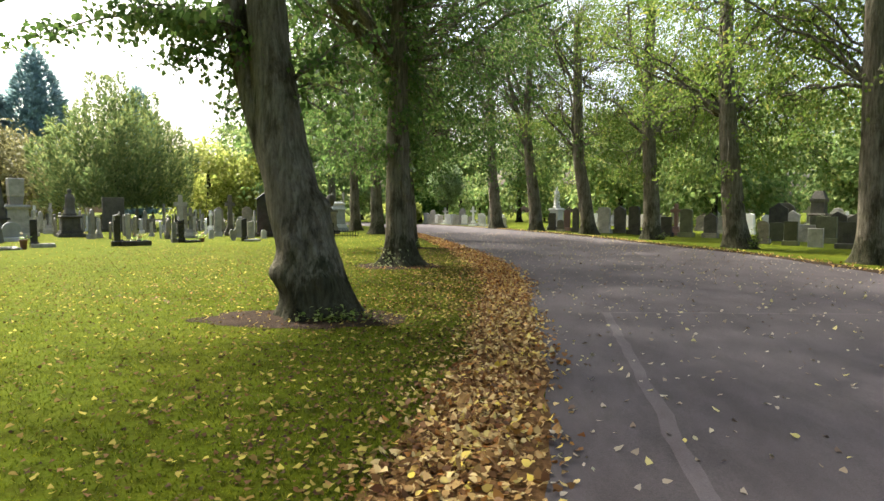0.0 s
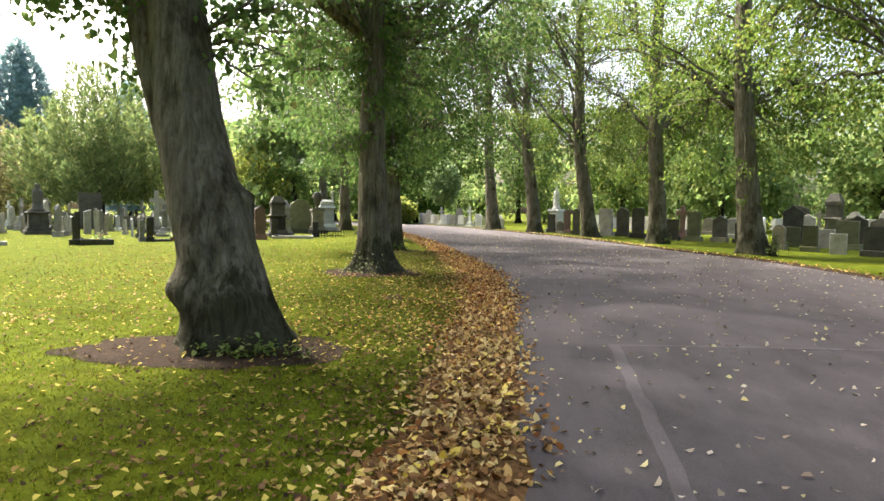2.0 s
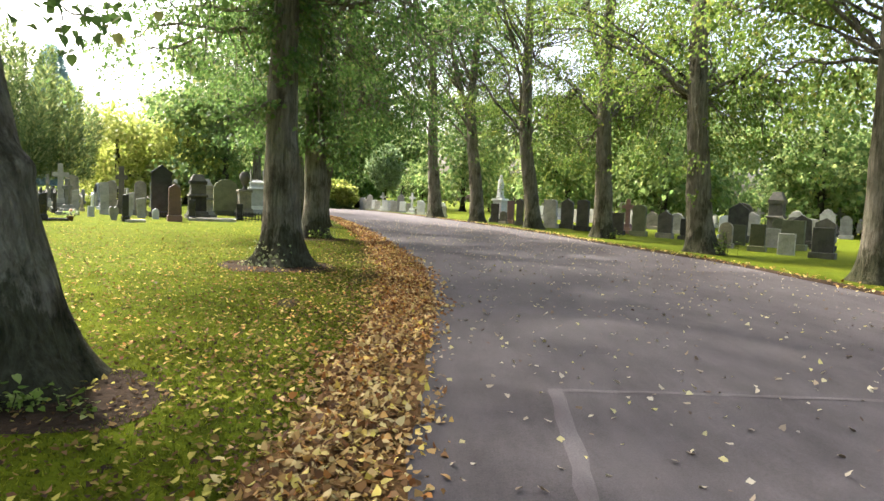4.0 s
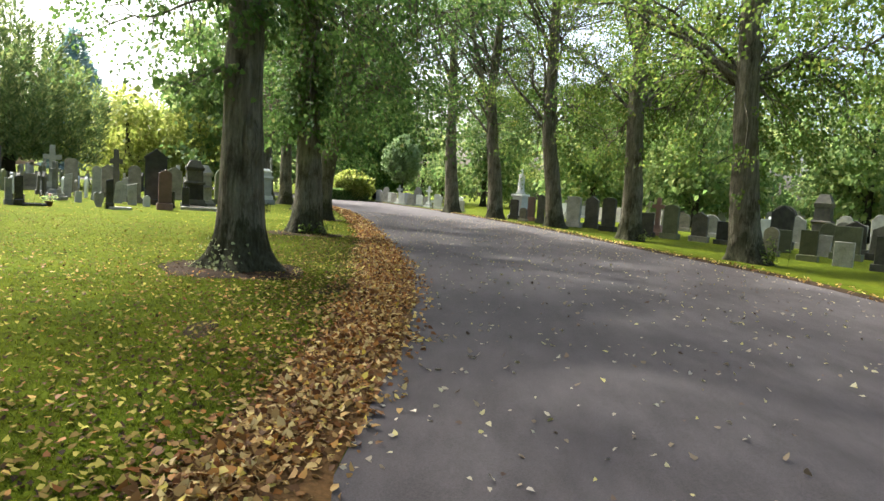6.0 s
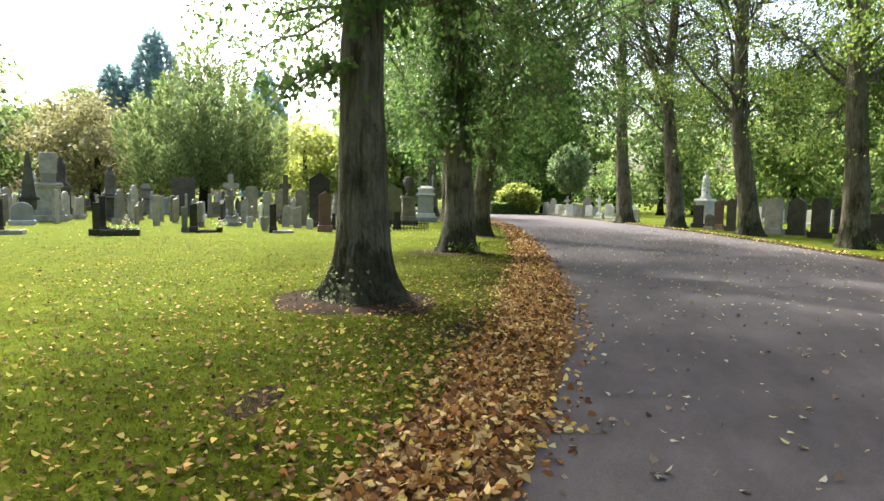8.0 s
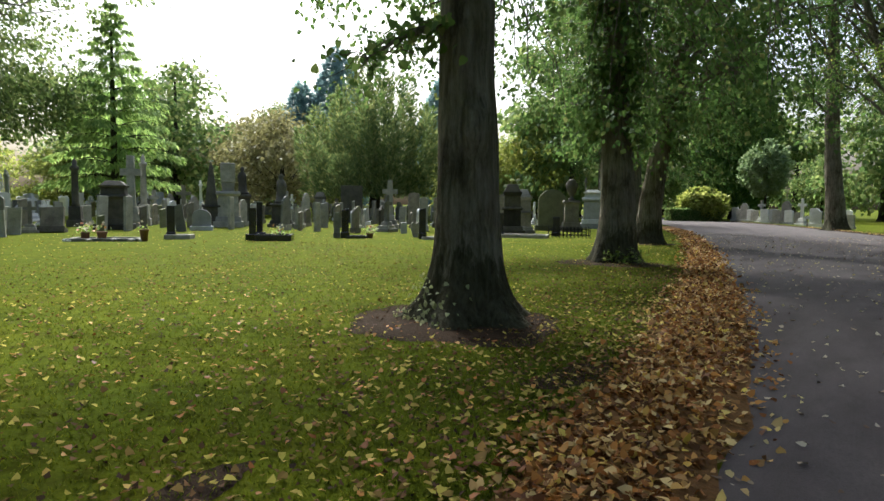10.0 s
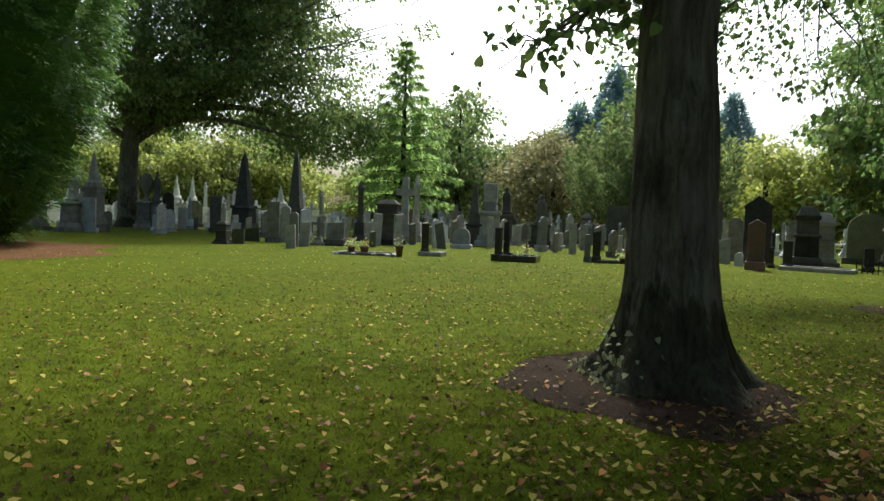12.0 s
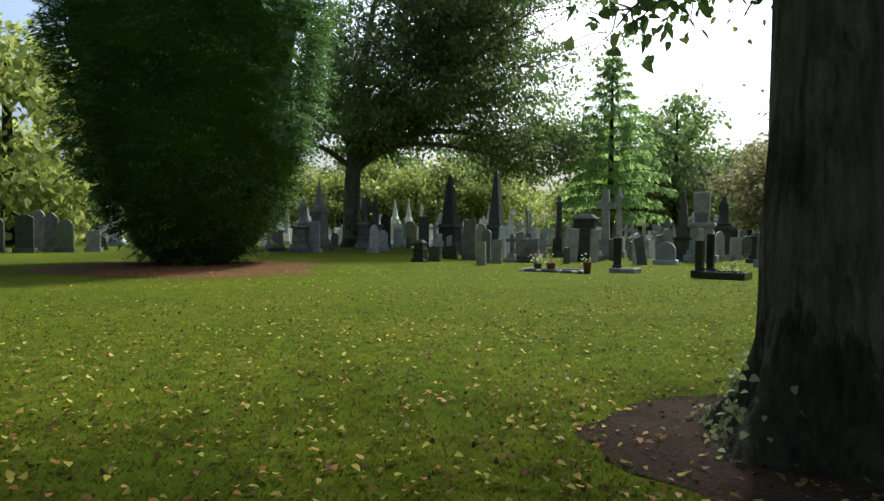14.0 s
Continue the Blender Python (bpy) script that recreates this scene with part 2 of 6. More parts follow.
SOOTY = stone_mat("blackened_sandstone", (0.046, 0.042, 0.035), (0.155, 0.138, 0.11), (0.028, 0.026, 0.022), (0.09, 0.10, 0.045))
GRANITE = stone_mat("grey_granite", (0.25, 0.24, 0.215), (0.58, 0.545, 0.47), (0.17, 0.165, 0.15))
PALE = stone_mat("pale_marble", (0.62, 0.62, 0.585), (0.88, 0.87, 0.83), (0.46, 0.46, 0.43), (0.48, 0.48, 0.4))
BLACK = stone_mat("black_granite", (0.012, 0.012, 0.013), (0.03, 0.03, 0.032), (0.01, 0.01, 0.011), rough=0.22, polish=True)
RED = stone_mat("red_granite", (0.15, 0.07, 0.05), (0.3, 0.16, 0.12), (0.12, 0.07, 0.055), rough=0.5, polish=True)
GREENISH = stone_mat("lichened_sandstone", (0.11, 0.11, 0.06), (0.25, 0.25, 0.14), (0.07, 0.085, 0.04))
IRON = surface("painted_iron", [(0.3, (0.012, 0.012, 0.012)), (0.7, (0.03, 0.03, 0.03))], [(0.3, (0.015, 0.015, 0.015)), (0.7, (0.03, 0.028, 0.025))], 20, 3, 0.5)
TERRACOTTA = surface("terracotta", [(0.3, (0.16, 0.09, 0.06)), (0.7, (0.25, 0.15, 0.1))], [(0.3, (0.14, 0.08, 0.05)), (0.7, (0.24, 0.14, 0.1))], 20, 4, 0.85)
PETAL = leaf_mat("flower_petals", [(0.0, (0.6, 0.57, 0.5)), (0.6, (0.55, 0.5, 0.35)), (0.85, (0.5, 0.42, 0.1)), (1.0, (0.4, 0.06, 0.07))], 0.2)
TIMBER = surface("weathered_wood", [(0.3, (0.10, 0.075, 0.05)), (0.7, (0.2, 0.16, 0.12))], [(0.3, (0.1, 0.08, 0.06)), (0.7, (0.2, 0.17, 0.13))], 14, 3, 0.9, 0.5, 0.01, (6, 6, 0.5))


# ---- mesh helpers ----
def link(name, me, material, parent=None, label=""):
    me.materials.append(material)
    ob = new(name, me)
    if parent:
        ob.parent = parent
    return tagged(ob, label=label)


def part(name, bm, material, parent=None, label="", smooth=False):
    me = bpy.data.meshes.new(name)
    bmesh.ops.recalc_face_normals(bm, faces=bm.faces)
    bm.to_mesh(me)
    bm.free()
    if smooth:
        me.polygons.foreach_set("use_smooth", [True] * len(me.polygons))
    return link(name, me, material, parent, label)


def poly_mesh(name, verts, k, smooth=False):
    """A mesh of separate k-cornered faces from an array of shape (n, k, 3)."""
    n = len(verts)
    me = bpy.data.meshes.new(name)
    me.vertices.add(n * k)
    me.vertices.foreach_set("co", np.ascontiguousarray(verts, np.float32).ravel())
    me.loops.add(n * k)
    me.loops.foreach_set("vertex_index", np.arange(n * k, dtype=np.int32))
    me.polygons.add(n)
    me.polygons.foreach_set("loop_start", np.arange(n, dtype=np.int32) * k)
    me.update(calc_edges=True)
    return me


COARSE = np.array([(0, 0), (0.45, 0.40), (1, 0), (0.45, -0.40)])
HEART = np.array([(0, 0), (-0.06, 0.24), (0.18, 0.44), (0.55, 0.36), (1.0, 0), (0.55, -0.36), (0.18, -0.44), (-0.06, -0.24)])
SPRAY = np.array([(0, 0), (0.35, 0.16), (1, 0), (0.35, -0.16)])
DRY = np.array([(0, 0), (0.15, 0.36), (0.6, 0.34), (1.0, 0.02), (0.62, -0.33), (0.12, -0.38)])


def unit(a):
    return a / np.maximum(np.linalg.norm(a, axis=1, keepdims=True), 1e-6)


def leaves(name, pos, along, up, size, shape=COARSE, fold=0.3, curl=0.15):
    """One mesh of leaves: at pos, growing along, with upper side up."""
    a = unit(along)
    b = unit(np.cross(up, a))
    n = np.cross(a, b)
    u, v = shape[:, 0][None, :, None], shape[:, 1][None, :, None]
    s = np.asarray(size).reshape(-1, 1, 1)
    verts = pos[:, None, :] + s * (u * a[:, None, :] + v * b[:, None, :] + (fold * np.abs(v) - curl * u * u) * n[:, None, :])
    return poly_mesh(name, verts, len(shape))


def tube_arrays(pts, radii, sides):
    pts = np.asarray(pts, float)
    d = np.gradient(pts, axis=0)
    d = unit(d)
    ref = np.where(np.abs(d[:, 2:3]) > 0.9, np.array([[1.0, 0, 0]]), np.array([[0, 0, 1.0]]))
    x = unit(np.cross(ref, d))
    y = np.cross(d, x)
    th = np.linspace(0, 2 * np.pi, sides, endpoint=False)
    ring = x[:, None, :] * np.cos(th)[None, :, None] + y[:, None, :] * np.sin(th)[None, :, None]
    v = (pts[:, None, :] + ring * np.asarray(radii)[:, None, None]).reshape(-1, 3)
    i = np.arange(len(pts) - 1)[:, None] * sides
    j = np.arange(sides)[None, :]
    k = (j + 1) % sides
    f = np.stack([i + j, i + k, i + sides + k, i + sides + j], -1).reshape(-1, 4)
    return v, f


def tubes(name, items):
    """One mesh of many tubes, given as (points, radii, sides)."""
    vs, fs, n = [], [], 0
    for pts, radii, sides in items:
        v, f = tube_arrays(pts, radii, sides)
        vs.append(v)
        fs.append(f + n)
        n += len(v)
    me = bpy.data.meshes.new(name)
    me.from_pydata(np.concatenate(vs).tolist(), [], np.concatenate(fs).tolist())
    me.polygons.foreach_set("use_smooth", [True] * len(me.polygons))
    return me


def box(bm, cx, cy, cz, sx, sy, sz, taper=1.0, bevel=0.0):
    """A block with its foot at cz; taper narrows its top."""
    vs = []
    for z, k in ((0, 1.0), (1, taper)):
        for x, y in ((-1, -1), (1, -1), (1, 1), (-1, 1)):
            vs.append(bm.verts.new((cx + x * sx / 2 * k, cy + y * sy / 2 * k, cz + z * sz)))
    fs = [bm.faces.new([vs[i] for i in q]) for q in ((3, 2, 1, 0), (4, 5, 6, 7), (0, 1, 5, 4), (1, 2, 6, 5), (2, 3, 7, 6), (3, 0, 4, 7))]
    if bevel:
        es = list({e for f in fs for e in f.edges})
        bmesh.ops.bevel(bm, geom=es, offset=bevel, segments=1, affect='EDGES', profile=0.5)


def plate(bm, outline, y0, y1, bevel=0.012):
    """An upright slab: an outline in x and z, given thickness in y."""
    f = [bm.verts.new((x, y0, z)) for x, z in outline]
    r = [bm.verts.new((x, y1, z)) for x, z in outline]
    n = len(outline)
    faces = [bm.faces.new(f), bm.faces.new(r[::-1])]
    rim = list(faces[0].edges) + list(faces[1].edges)
    for i in range(n):
        bm.faces.new((f[i], r[i], r[(i + 1) % n], f[(i + 1) % n]))
    if bevel:
        bmesh.ops.bevel(bm, geom=rim, offset=bevel, segments=1, affect='EDGES', profile=0.5)


def lathe(bm, prof, cx=0, cy=0, sides=16, square=False):
    if square:
        sides = 4
    rings = []
    for r, z in prof:
        rings.append([bm.verts.new((cx + r * math.cos(2 * math.pi * (i + (0.5 if square else 0)) / sides), cy + r * math.sin(2 * math.pi * (i + (0.5 if square else 0)) / sides), z)) for i in range(sides)])
    for a, b in zip(rings, rings[1:]):
        for i in range(sides):
            bm.faces.new((a[i], a[(i + 1) % sides], b[(i + 1) % sides], b[i]))
    bm.faces.new(rings[0][::-1])
    bm.faces.new(rings[-1])


def empty(name, x, y, z=0.0, face=0.0, tilt=0.0, lean=0.0):
    ob = new(name)
    ob.matrix_world = pose(x, y, z, tilt, lean, face)
    return ob


# ---- ground, road, verge ----
def smooth_line(points, n):
    """A smooth plan line through a few points, n samples."""
    p = np.array(points, float)
    t = np.concatenate([[0], np.cumsum(np.linalg.norm(np.diff(p, axis=0), axis=1))])
    s = np.linspace(0, t[-1], n)
    m = np.gradient(p, t, axis=0)
    i = np.clip(np.searchsorted(t, s, side='right') - 1, 0, len(t) - 2)
    h = (t[i + 1] - t[i])[:, None]
    u = ((s - t[i]) / (t[i + 1] - t[i]))[:, None]
    return (2 * u**3 - 3 * u**2 + 1) * p[i] + (u**3 - 2 * u**2 + u) * h * m[i] + (-2 * u**3 + 3 * u**2) * p[i + 1] + (u**3 - u**2) * h * m[i + 1]


LEFT = smooth_line([(1.0, -30), (0.85, -10), (0.8, 1.5), (1.0, 4), (1.04, 7), (1.02, 10), (0.88, 15), (0.1, 20), (-1.45, 27), (-4.5, 38.8), (-9.6, 54.4), (-14, 64), (-22, 74), (-36, 83), (-60, 92), (-90, 100)], 260)
RIGHT = smooth_line([(11.0, -30), (10.6, -10), (10.2, 6), (9.75, 17.5), (9.3, 22.5), (7.8, 28), (5.3, 38.6), (1.0, 51), (-4.2, 64), (-10, 75), (-21, 87), (-36, 97), (-60, 108), (-90, 117)], 260)


def left_x(y):
    return np.interp(y, LEFT[:, 1], LEFT[:, 0])


def right_x(y):
    return np.interp(y, RIGHT[:, 1], RIGHT[:, 0])


bm = bmesh.new()
bmesh.ops.create_grid(bm, x_segments=24, y_segments=24, size=700)
tagged(part("ground", bm, GRASS), label="mown cemetery lawn strewn with yellow leaves", category="lawn", kind="structure")

bm = bmesh.new()
rows = []
for k in range(len(LEFT)):
    wob = 0.05 * noise.noise((LEFT[k][0] * 3, LEFT[k][1] * 1.7, 0))
    row = []
    for j in range(9):
        u = j / 8
        x, y = LEFT[k] * (1 - u) + RIGHT[k] * u
        row.append(bm.verts.new((x + (wob if j == 0 else 0), y, 0.012 + 0.05 * math.sin(math.pi * u) * 0.6)))
    rows.append(row)
for a, b in zip(rows, rows[1:]):
    for j in range(8):
        bm.faces.new((a[j], a[j + 1], b[j + 1], b[j]))
tagged(part("road", bm, ASPHALT, smooth=True), label="worn grey asphalt cemetery drive curving between lime trees", category="road", kind="structure")

bm = bmesh.new()
rows = []
for k in range(len(RIGHT)):
    d = Vector(RIGHT[min(k + 1, len(RIGHT) - 1)] - RIGHT[max(k - 1, 0)]).normalized()
    o = Vector((d.y, -d.x))
    row = []
    for s, z in ((-0.06, 0.006), (0.02, 0.085), (0.3, 0.10), (0.9, 0.07), (2.2, -0.01)):
        j = 0.06 * noise.noise((RIGHT[k][0] * 2.1, RIGHT[k][1] * 2.1, s * 5))
        p = Vector(RIGHT[k]) + o * (s + j)
        row.append(bm.verts.new((p.x, p.y, z + (0.3 * j if z > 0.02 else 0))))
    rows.append(row)
for a, b in zip(rows, rows[1:]):
    for j in range(4):
        bm.faces.new((a[j], b[j], b[j + 1], a[j + 1]))
verge = part("grass_verge", bm, GRASS, smooth=True)
verge.data.materials.append(SOIL)
for p in verge.data.polygons:
    p.material_index = 1 if p.index % 4 == 0 else 0
tagged(verge, label="raised turf edge with bare soil beside the drive", category="verge", kind="structure")


def trench(a, b, w):
    """A pale repaired trench line lying in the asphalt."""
    a, b = Vector(a), Vector(b)
    d = (b - a).normalized()
    o = Vector((-d.y, d.x))
    bm = bmesh.new()
    prev = None
    n = 30
    for i in range(n + 1):
        p = a.lerp(b, i / n)
        ww = w / 2 * (1 + 0.35 * noise.noise((p.x * 4, p.y * 4, 3)))
        off = 0.03 * noise.noise((p.x * 2, p.y * 2, 9))
        u = (p.x - left_x(p.y)) / (right_x(p.y) - left_x(p.y))
        z = 0.017 + 0.03 * math.sin(math.pi * max(0, min(1, u)))
        row = [bm.verts.new((*(p + o * (off + s * ww)), z)) for s in (-1, 1)]
        if prev:
            bm.faces.new((prev[0], row[0], row[1], prev[1]))
        prev = row
    return bm


tagged(part("road_patch", trench((2.15, 8.62), (1.75, 2.0), 0.12), ASPHALT_PATCH), label="pale straight repair strip in the asphalt", category="road repair", kind="structure")
tagged(part("road_patch", trench((2.09, 8.66), (9.6, 8.9), 0.07), ASPHALT_PATCH), label="pale cross repair strip in the asphalt", category="road repair", kind="structure")


def blotch(name, x, y, rx, ry, turn, material, label, category, z=0.006, seed=0, hump=0.0):
    """An uneven patch of ground cover."""
    bm = bmesh.new()
    n, m = 48, 6
    rings = []
    for j in range(m + 1):
        ring = []
        for i in range(n):
            a = 2 * math.pi * i / n
            r = (j / m) * (1 + 0.22 * noise.noise((2 * math.cos(a) + seed, 2 * math.sin(a), 1)) + 0.08 * noise.noise((7 * math.cos(a), 7 * math.sin(a), seed)))
            ca, sa = math.cos(turn), math.sin(turn)
            px, py = r * rx * math.cos(a), r * ry * math.sin(a)
            ring.append(bm.verts.new((x + px * ca - py * sa, y + px * sa + py * ca, z + hump * (1 - (j / m) ** 2))))
        rings.append(ring)
    for a, b in zip(rings, rings[1:]):
        for i in range(n):
            bm.faces.new((a[i], a[(i + 1) % n], b[(i + 1) % n], b[i]))
    bmesh.ops.remove_doubles(bm, verts=bm.verts, dist=1e-5)
    return tagged(part(name, bm, material, smooth=True), label=label, category=category, kind="structure")


blotch("soil_patch", -2.3, 7.85, 1.55, 0.85, 0.1, SOIL, "bare dark soil ring round a leaning trunk", "soil", seed=1)
blotch("soil_patch", -2.45, 16.8, 1.25, 1.2, 0.2, SOIL, "bare dark soil ring round a lime trunk", "soil", seed=5)
blotch("soil_patch", -3.6, 25.4, 1.25, 0.9, 0.2, SOIL, "bare dark soil ring round a lime trunk", "soil", seed=8)
blotch("soil_patch", -5.4, 33.8, 1.1, 0.8, 0.2, SOIL, "bare dark soil ring round a lime trunk", "soil", seed=11)
blotch("needle_bed", -23.6, 9.3, 5.6, 4.8, 0.1, RED_LITTER, "reddish needle litter under a big dark conifer", "litter", seed=14, hump=0.03)

blotch("worn_patch", -0.35, 15.6, 0.7, 0.22, 1.35, SOIL, "thin bare soil strip at the lawn's edge", "soil", z=0.004, seed=24)

blotch("worn_patch", -1.05, 12.4, 0.42, 0.15, 1.75, SOIL, "thin bare soil scuff worn into the lawn", "soil", z=0.004, seed=31)

# swept drift of dry leaves along the edge of the drive
STRIP_IN = smooth_line([(-0.1, -30), (-0.15, -5), (-0.1, 2.5), (0.1, 4.5), (0.19, 7), (0.2, 9.3), (0.1, 12.5), (-0.2, 15.6), (-0.85, 19.8), (-2.1, 26), (-3.4, 31.5), (-6.0, 41.2), (-11, 55)], 200)


def strip_x(y):
    return np.interp(y, STRIP_IN[:, 1], STRIP_IN[:, 0])


bm = bmesh.new()
prev = None
for k in range(170):
    y = -8 + k * 0.37
    x0, x1 = strip_x(y), left_x(y)
    w0 = 0.12 * noise.noise((y * 1.1, 0, 4))
    w1 = 0.13 * noise.noise((y * 1.3, 5, 4))
    row = []
    for u, z in ((0.02, 0.004), (0.25, 0.028), (0.6, 0.035), (0.9, 0.03), (1.03, 0.012)):
        x = x0 + w0 + (x1 + w1 - x0 - w0) * u
        row.append(bm.verts.new((x, y, z + 0.012 * noise.noise((x * 6, y * 6, 0)) * (z > 0.013))))
    if prev:
        for j in range(4):
            bm.faces.new((prev[j], prev[j + 1], row[j + 1], row[j]))
    prev = row
tagged(part("leaf_mould", bm, LITTER, smooth=True), label="damp brown leaf mould swept along the drive's edge", category="leaf litter", kind="structure")


# ---- trees ----
def trunk_mesh(name, pts, r0, rtop, sides=22, flare=0.75, lobes=5, seed=0, burrs=(), rough=0.06, rings=46):
    """A tapered trunk along a few points, with root flare, buttresses, furrows and burrs."""
    line = np.array(pts, float)
    t = np.linspace(0, 1, len(line))
    s = np.linspace(0, 1, rings) ** 1.5
    c = np.stack([np.interp(s, t, line[:, i]) for i in range(3)], 1)
    for _ in range(3):
        c[1:-1] = (c[:-2] + 2 * c[1:-1] + c[2:]) / 4
    verts, faces = [], []
    for k in range(rings):
        z = c[k][2] - line[0][2]
        r = r0 + (rtop - r0) * s[k] ** 1.25
        for i in range(sides):
            a = 2 * math.pi * i / sides
            f = flare * math.exp(-max(z, 0) / 0.30) * (1 + 0.45 * math.cos(lobes * a + seed)) + 0.10 * math.exp(-max(z, 0) / 1.1)
            n = noise.noise((math.cos(a) * 1.6 + seed, math.sin(a) * 1.6, z * 0.7)) * rough * 1.8 + noise.noise((math.cos(a) * 5 + seed, math.sin(a) * 5, z * 1.6)) * rough
            n += noise.noise((math.cos(a) * 13 + seed, math.sin(a) * 13, z * 0.9)) * rough * 0.95 if sides > 60 else 0
            rr = r * (1 + f + n)
            for ba, bz, br, bh in burrs:
                da = (a - ba + math.pi) % (2 * math.pi) - math.pi
                rr += bh * math.exp(-((da * r) ** 2 + (z - bz) ** 2) / br ** 2)
            verts.append((c[k][0] + rr * math.cos(a), c[k][1] + rr * math.sin(a), c[k][2] - (0.03 if k == 0 else 0)))
    for k in range(rings - 1):
        for i in range(sides):
            j = (i + 1) % sides
            faces.append((k * sides + i, k * sides + j, (k + 1) * sides + j, (k + 1) * sides + i))
    me = bpy.data.meshes.new(name)
    me.from_pydata(verts, [], faces)
    me.polygons.foreach_set("use_smooth", [True] * len(me.polygons))
    return me, c


def bend(a, b, n, sag, rng, wig=0.15):
    a, b = np.asarray(a, float), np.asarray(b, float)
    u = np.linspace(0, 1, n)[:, None]
    p = a + (b - a) * u
    L = np.linalg.norm(b - a)
    p[:, 2:3] += sag * L * np.sin(np.pi * u)
    p[1:-1] += rng.normal(0, wig * L / n, (n - 2, 3))
    return p


def crown_points(rng, axis, profile, n, offset=(0, 0), outer=0.45, squash=1.0):
    """Clump centres inside a crown whose radius by height is the profile."""
    whole, n = n, max(14, n // 5)
    zs = np.array([p[0] for p in profile])
    rs = np.array([p[1] for p in profile])
    zz = np.linspace(zs[0], zs[-1], 200)
    w = np.interp(zz, zs, rs) ** 1.5
    z = rng.choice(zz, n, p=w / w.sum()) + rng.normal(0, 0.15, n)
    a = rng.uniform(0, 2 * np.pi, n)
    lump = 1 + 0.22 * np.sin(3 * a + z * 0.7) + 0.12 * np.sin(5 * a - z * 1.1)
    r = np.interp(z, zs, rs) * rng.uniform(0, 1, n) ** outer * lump
    ax = np.interp(z, axis[:, 2], axis[:, 0])
    ay = np.interp(z, axis[:, 2], axis[:, 1])
    k = np.clip((z - zs[0]) / (zs[-1] - zs[0]), 0, 1)
    bough = np.stack([ax + offset[0] * np.minimum(1, 2 * k) + r * np.cos(a), ay + offset[1] * np.minimum(1, 2 * k) + r * squash * np.sin(a), z], 1)
    s = 0.18 * rs.max()
    q = bough[rng.integers(0, n, whole)] + rng.normal(0, 1, (whole, 3)) * np.array([[s, s, s * 0.55]])
    q[:, 2] = np.maximum(q[:, 2], zs[0] - 0.2)
    return q


def clump_leaves(name, rng, centres, per, spread, size, shape=COARSE, droop=0.7, middle=None):
    n = len(centres) * per
    c = np.repeat(centres, per, 0)
    sz = np.repeat(rng.uniform(0.6, 1.35, len(centres)), per)[:, None]
    pos = c + rng.normal(0, 1, (n, 3)) * np.array([[spread, spread, spread * 0.55]]) * sz
    pos[:, 2] -= 0.35 * np.linalg.norm((pos - c)[:, :2], axis=1)
    mid = c.mean(0) if middle is None else np.asarray(middle)
    out = unit((c - mid) * np.array([[1, 1, 0.3]]))
    along = rng.normal(0, 0.6, (n, 3)) + 0.6 * out + np.array([[0, 0, -droop]])
    up = rng.normal(0, 0.5, (n, 3)) + np.array([[0, 0, 1.0]])
    return leaves(name, pos, along, up, rng.uniform(0.7, 1.25, n) * size, shape)


